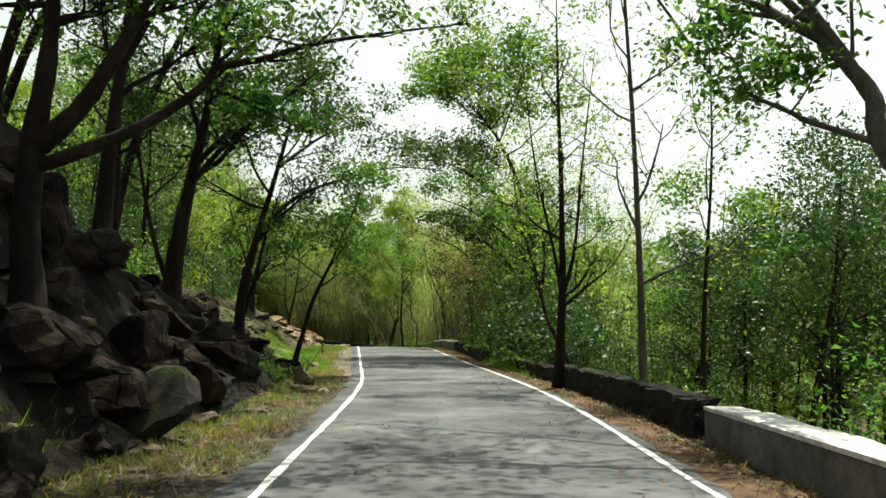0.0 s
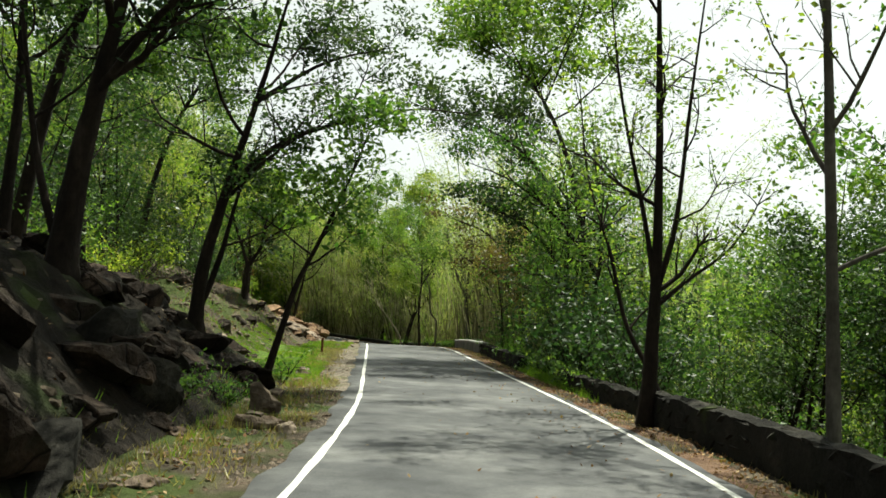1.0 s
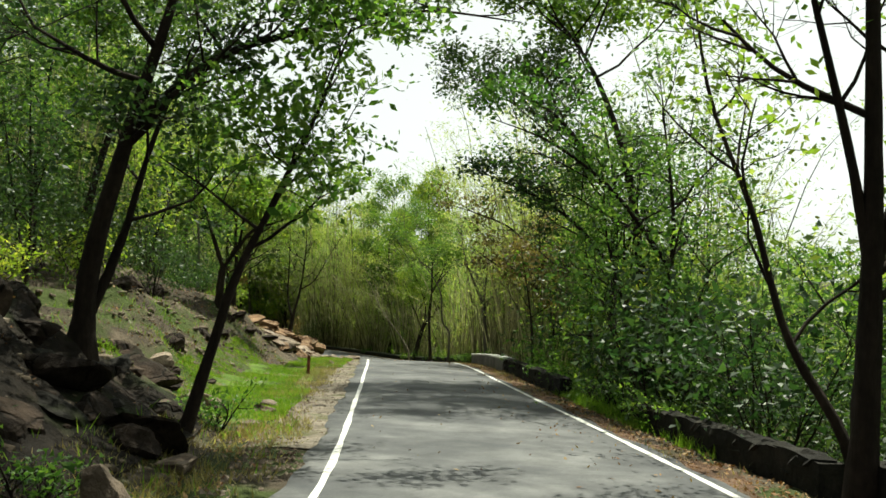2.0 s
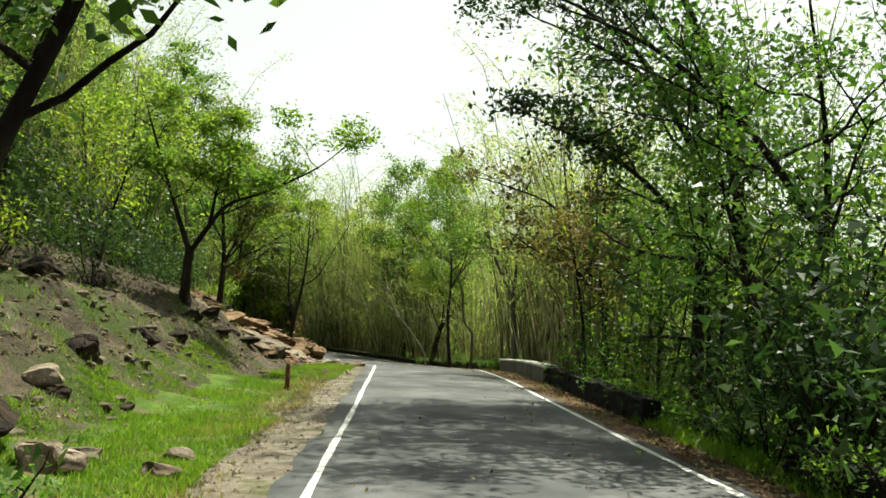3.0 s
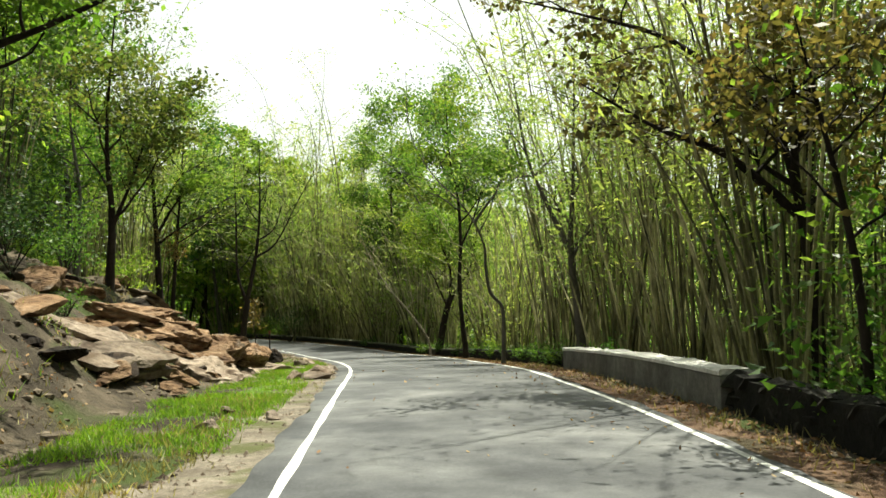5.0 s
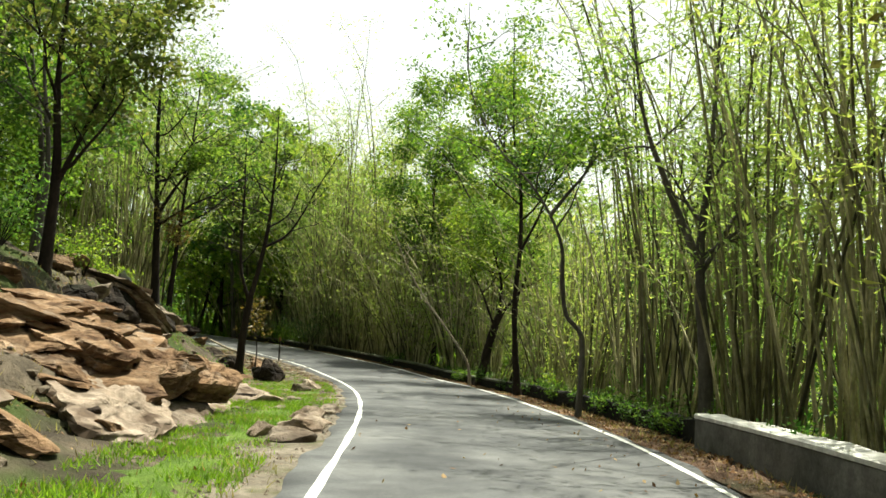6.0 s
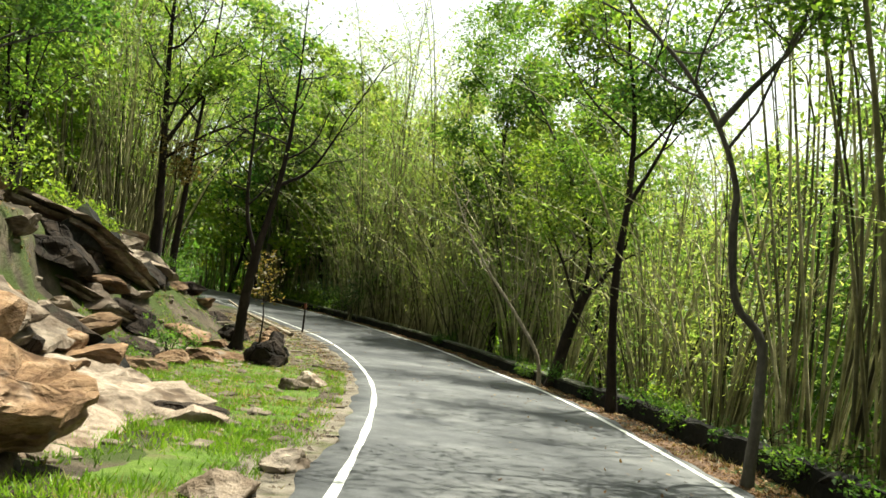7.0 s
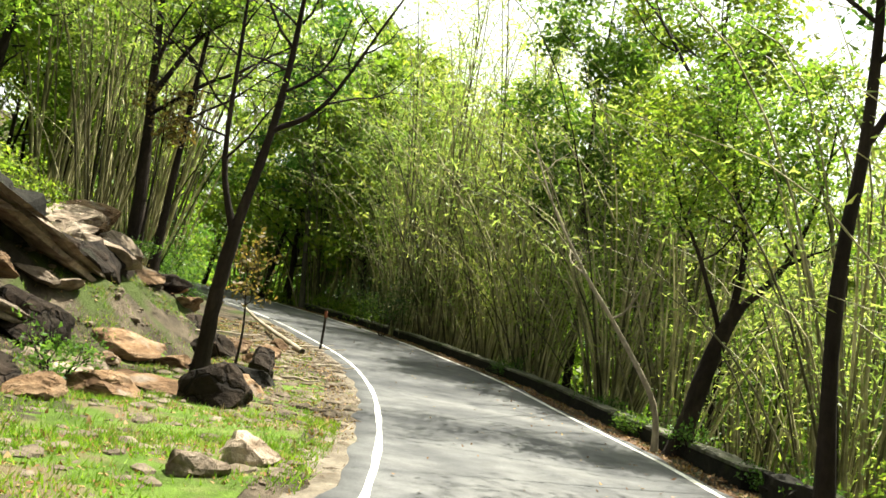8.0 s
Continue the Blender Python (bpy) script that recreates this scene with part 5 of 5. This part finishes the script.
# ---- undergrowth ----
def shrub(m, tall, wide, stems, leaf, n, size, label, group):
    root = empty("shrub", m, label, "shrub", group)
    w = Wood()
    for k in range(stems):
        a = k * 2.4 + rnd(-0.4, 0.4)
        branch(w, (0, 0, 0), (math.cos(a) * wide, math.sin(a) * wide, 1), tall * rnd(0.7, 1.1), 0.018, 1)
    under("woody_stem", w.mesh("woody_stem", BARK), root)
    under("foliage", leaf_mesh("foliage", scatter(w.tips, n, 0.16 * tall), size, 0.5, leaf, small=True), root)
    return root


SHRUBS = [(1.6, 0.7, 7, LEAF, 1300, 0.1, "leafy green bush in the undergrowth"), (1.1, 0.9, 6, LEAF_YOUNG, 1100, 0.085, "low yellow-green bush by the roadside"),
          (2.2, 0.5, 7, LEAF_DARK, 1500, 0.11, "tall dark bush under the trees"), (0.6, 1.0, 6, LEAF, 500, 0.06, "small weed clump at the wall's foot"),
          (1.3, 0.8, 6, LEAF_DRY, 600, 0.085, "half withered brown bush")]
spots = []
for y0, y1, e0, e1, n, gap, pick in ((
        (0, 28, -20, -5.6, 26, 1.4, (2, 2, 0)), (27, 60, -18, -6.6, 38, 1.3, (2, 1, 2, 2)), (58, 98, -18, -6.5, 40, 1.3, (1, 1, 0, 1)), (84, 97, -6, -2.5, 12, 0.9, (1, 1, 0)), (87, 98, 1.6, 3.2, 9, 0.8, (1,)),
        (-3, 24, 2.2, 9, 11, 1.0, (3, 3, 1, 3, 0)), (24, 35, 2.0, 7, 11, 1.0, (2, 2, 3)), (35, 48, 2.0, 8, 10, 1.1, (1, 3, 0)), (48, 95, 2.4, 6.5, 18, 1.0, (1, 3, 3, 1))) + (
        (25.5, 33, 1.3, 1.9, 8, 0.5, (3,)), (33, 43, 1.45, 2.0, 9, 0.55, (3,)), (46, 80, 1.0, 1.7, 20, 0.6, (3,)), (12, 21, 1.6, 2.2, 5, 0.6, (3,)), (12, 27, -2.1, -1.6, 3, 0.8, (3,)), (50, 80, -6.5, -4.0, 6, 1.6, (3, 3)),
        (-4, 30, 9, 40, 24, 1.8, (1, 1, 3, 4, 2)))):
    tries = 0
    random.seed(round(600 + 7 * y0 + 31 * n + y1))
    while n and tries < 600:
        tries += 1
        s = math.copysign(1, e0)
        x, yy = beside(rnd(y0, y1), s * rnd(min(abs(e0), abs(e1)), max(abs(e0), abs(e1))))
        if free(x, yy, gap):
            spots.append((x, yy, random.choice(pick)))
            n -= 1
spots += [(-12.2, 85.6, 2), (3.5, 28.6, 2), (3.9, 29.6, 2), (4.6, 30.6, 2), (4.4, 31.8, 2), (3.3, 30.6, 2), (4.9, 28.9, 2)]
bush = {}
for x, y, k in spots:
    m = standing(x, y, 0.05) @ pose(0, 0, 0, 0, 0, rnd(0, 360)) @ Matrix.Scale(rnd(0.75, 1.3), 4)
    if k not in bush:
        bush[k] = shrub(pose(0, 0, 0), *SHRUBS[k], "bushes of the undergrowth")
        bush[k].matrix_basis = m
    else:
        again(bush[k], m)


# ---- grass, litter and gravel ----
def patch(n, y0, y1, e0, e1, keep=None):
    """Places on the ground in a stretch of the verge, thinned in clumps."""
    y = np.random.uniform(y0, y1, n)
    e = np.random.uniform(e0, e1, n)
    at = lambda column: np.interp(y, CROWN[:, 1], column)[:, None]
    p = np.hstack([at(CROWN[:, 0]), y[:, None]]) + np.hstack([at(RIGHT[:, 0]), at(RIGHT[:, 1])]) * (e + np.sign(e) * HALF)[:, None]
    if keep is not None:
        p = p[0.7 * lump(p[:, 0], p[:, 1], 0.9, 4) + 0.5 * lump(p[:, 0], p[:, 1], 2.7, 1) + np.random.normal(0, 0.35, len(p)) > keep]
    return np.column_stack([p, height(p[:, 0], p[:, 1])])


def blades(name, base, tall, material, label):
    n = len(base)
    a = np.random.uniform(0, 2 * np.pi, n)
    w = np.stack([np.cos(a), np.sin(a), 0 * a], 1) * 0.009
    tip = base + np.column_stack([np.random.normal(0, tall * 0.45, (n, 2)), tall * np.random.uniform(0.45, 1.15, n)])
    v = np.stack([base - w, base + w, tip], 1).reshape(-1, 3)
    return tagged(new(name, solid(name, v, np.arange(3 * n).reshape(n, 3), material, False)), label, "grass", kind="stuff")


blades("grass", np.vstack([patch(30000, 26.5, 33, -4.0, -1.05, -0.25), patch(34000, 33, 41, -4.2, -1.6, 0.0), patch(14000, 41, 46, -2.6, -0.8, 0.0), patch(26000, 44, 57, -2.3, -0.65, 0.0), patch(52000, 55, 66.5, -6.0, -0.5, 0.02), patch(22000, 66.5, 76, -6.0, -0.9, 0.35)]), 0.085, GRASS,
       "short fresh green grass on the sunlit verge")
blades("dry_grass", np.vstack([patch(20000, 2, 27, -2.2, -0.5, 0.1), patch(9000, 26, 46, -5, -0.7, 0.3), patch(5000, 30, 46, -1.9, -0.9, 0.0), patch(18000, 46, 82, -7, -0.4, 0.15), patch(7000, 0, 60, 0.3, 1.2, 0.35)]), 0.11, STRAW,
       "thin straw-coloured dry grass on the verge")
blades("green_weeds", np.vstack([patch(3500, 2, 27, -2.3, -0.7, 0.4), patch(9000, 24, 34, 1.0, 1.6, 0.1), patch(14000, 28, 48, -10, -3.4, 0.4), patch(24000, 0, 60, 1.7, 9, 0.0), patch(40000, -4, 34, 4, 40, 0.0)]), 0.2, GRASS, "scattered green weeds beside the road")


def fallen(base, size, material, name, label):
    base = base + np.array([0, 0, 0.012])
    me = leaf_mesh(name, base, size, 0.6, material, 2.5)
    return tagged(new(name, me), label, "leaf litter", kind="stuff")


fallen(np.vstack([patch(9000, -2, 60, 0.25, 1.1), patch(13000, 50, 92, 0.1, 1.2), patch(9000, 0, 80, -6, -0.8, 0.0), patch(5000, 58, 66, -3.0, -0.5, 0.1), patch(15000, 65, 84, -3.2, -0.3, -0.1), patch(9000, 0, 90, -14, -5), patch(5000, 0, 27, -6, -0.7), patch(4000, 28, 48, -9, -3)]), 0.06, LITTER, "leaf_litter", "dry red-brown fallen leaves on the road's shoulder")
g = np.vstack([patch(5200, 0, 80, -5.5, -0.4, 0.15), patch(3500, 22, 58, -1.1, -0.3)])
g = np.vstack([g, patch(1500, 0, 60, 0.25, 1.0, 0.2), patch(2600, 1, 27, -1.0, -0.22, -0.1), patch(1500, 56, 84, -1.0, -0.22, -0.1)])
y = np.random.uniform(-2, 84, 900)
o = np.where(np.random.rand(900) < 0.65, np.random.normal(1.4, 0.35, 900), np.random.uniform(-1.75, 1.75, 900)).clip(-1.8, 1.9)
on = lambda column: np.interp(y, CROWN[:, 1], column)
fallen(np.column_stack([on(CROWN[:, 0]) + on(RIGHT[:, 0]) * o, y + on(RIGHT[:, 1]) * o, on(CROWN[:, 2]) + 0.012]), 0.05, LITTER, "road_leaves", "scattered dry leaves blown onto the asphalt")
k = len(g)
octa = np.array([(1, 0, 0), (0, 1, 0), (-1, 0, 0), (0, -1, 0), (0, 0, 0.8), (0, 0, -0.5)])
gv = (g[:, None] + octa[None] * np.random.uniform(0.012, 0.05, (k, 1, 1)) * np.random.uniform(0.6, 1.3, (k, 6, 1))).reshape(-1, 3)
gf = (np.arange(k)[:, None, None] * 6 + np.array([(0, 1, 4), (1, 2, 4), (2, 3, 4), (3, 0, 4), (1, 0, 5), (2, 1, 5), (3, 2, 5), (0, 3, 5)])[None]).reshape(-1, 3)
tagged(new("gravel", solid("gravel", gv, gf, PALE_ROCK, False)), "loose gravel and stone chips on the verge", "gravel", kind="stuff")


chip = pebble(3, 8, 1, 0.06)
cv = np.array([v.co[:] for v in chip.verts])
cf = np.array([[v.index for v in f.verts] for f in chip.faces])
chip.free()
def rubble(name, g, material, label):
    """Loose broken stones of all sizes lying on the ground at the places g."""
    k = len(g)
    ang = np.random.uniform(0, 6.28, k)
    turn = np.stack([np.stack([np.cos(ang), -np.sin(ang), 0 * ang], -1), np.stack([np.sin(ang), np.cos(ang), 0 * ang], -1), np.stack([0 * ang, 0 * ang, 0 * ang + 1], -1)], 1)
    size = np.random.lognormal(-2.85, 0.55, (k, 1, 1)).clip(0.025, 0.18)
    sv = np.einsum("nij,vj->nvi", turn, cv * np.array([1.2, 0.9, 0.55])) * size + g[:, None]
    sf = cf[None] + np.arange(k)[:, None, None] * len(cv)
    tagged(new(name, solid(name, sv.reshape(-1, 3), sf.reshape(-1, 3), material, False)), label, "stones", kind="stuff")


rubble("scree", np.vstack([patch(2200, 27, 48, -9.5, -2.6, -0.2), patch(400, 44, 56, -5.5, -1.8, -0.2), patch(1500, 54, 80, -8, -1.2, -0.1), patch(1300, 67, 84, -2.4, -0.35, -0.1), patch(1200, 56, 70, -3.5, -0.35, 0.1), patch(900, 66, 78, -3.0, -0.3, -0.3), patch(900, 2, 27, -4, -1.0, -0.1)]), SLOPE_STONE, "loose brown stones scattered over the earth slope")
rubble("bank_rubble", patch(1500, -2, 26.5, -7.5, -1.5, -0.2), ROCK, "stone rubble between the boulders, darkened in colour for the bank's shade")


# ---- small things by the road ----
def marker(x, y, tall, r, label, material, cap=None):
    root = empty("marker_post", standing(x, y, 0.1), label, "marker post")
    w = Wood()
    w.tube([(0, 0, 0), (0.005, 0, tall * 0.5), (0, 0.004, tall), (0, 0.004, tall + 0.01)], r, r * 0.9, 8)
    under("post", w.mesh("post", material), root)
    if cap:
        c = Wood()
        c.tube([(0, 0, tall - 0.14), (0, 0, tall - 0.05), (0, 0, tall + 0.02), (0, 0, tall + 0.03)], r * 1.35, r * 1.2, 8)
        under("cap", c.mesh("cap", cap), root, "orange-brown cap")
    return root


marker(-4.3, 37.45, 0.62, 0.05, "short rusty brown marker post in the verge", RUST)
marker(-11.55, 77.2, 1.15, 0.035, "thin dark marker post with an orange head at the bend", BARK, RUST)
log = Wood()
log.tube(bend([(0, 0, 0), (-1.6, 2.2, 0.12), (-3.4, 4.8, 0.25), (-5.2, 7.4, 0.5)], 14), 0.075, 0.04, 8)
lo = new("fallen_log", log.mesh("fallen_log", DEAD_WOOD))
lo.matrix_basis = pose(-11.45, 75.6, ground_z(-11.45, 75.6) + 0.06)
tagged(lo, "bleached fallen log lying along the verge at the bend", "log")

# fallen sticks near the bend
for x, y, long, turn in ((-11.8, 73.6, 1.6, 20), (-12.4, 75.2, 1.2, 65), (-11.2, 72.0, 1.1, -30), (-10.4, 73.8, 0.9, 10), (-12.9, 72.6, 1.5, 40), (-9.8, 70.2, 0.8, -10), (-12.2, 77.0, 1.4, 30)):
    w = Wood()
    w.tube(bend([(0, 0, 0), (long * 0.4, 0.06, 0.04), (long * 0.75, -0.05, 0.03), (long, 0.04, 0.08)], 8), 0.03, 0.012, 6)
    w.tube(bend([(long * 0.5, 0.02, 0.04), (long * 0.65, 0.2, 0.1), (long * 0.8, 0.3, 0.12)], 5), 0.014, 0.007, 4)
    st = new("fallen_branch", w.mesh("fallen_branch", DEAD_WOOD))
    st.matrix_basis = pose(x, y, ground_z(x, y) + 0.03, 0, 0, turn)
    tagged(st, "dry fallen branch among the stones", "branch", "fallen branches")

# ---- far wooded hills ----
far = []
for k in range(1500):
    a = rnd(-80, 80)
    d = 105 + 190 * random.random() ** 1.6
    x, y = -8 + d * math.sin(radians(a)), 20 + d * math.cos(radians(a))
    far.append((x, y, ground_z(x, y) + rnd(0, 1)))
far = np.array(far)
c = np.repeat(far, 90, 0)
off = np.random.normal(0, 1, c.shape)
off /= np.linalg.norm(off, axis=1)[:, None]
c = c + off * np.array([3.0, 3.0, 4.5]) * np.random.uniform(0.6, 1.05, (len(c), 1)) + np.array([0, 0, 6.5])
tagged(new("far_woods", leaf_mesh("far_woods", c, 1.1, 0.7, LEAF, 0.4, small=True)), "hazy green wooded hills in the distance", "woods", kind="stuff")
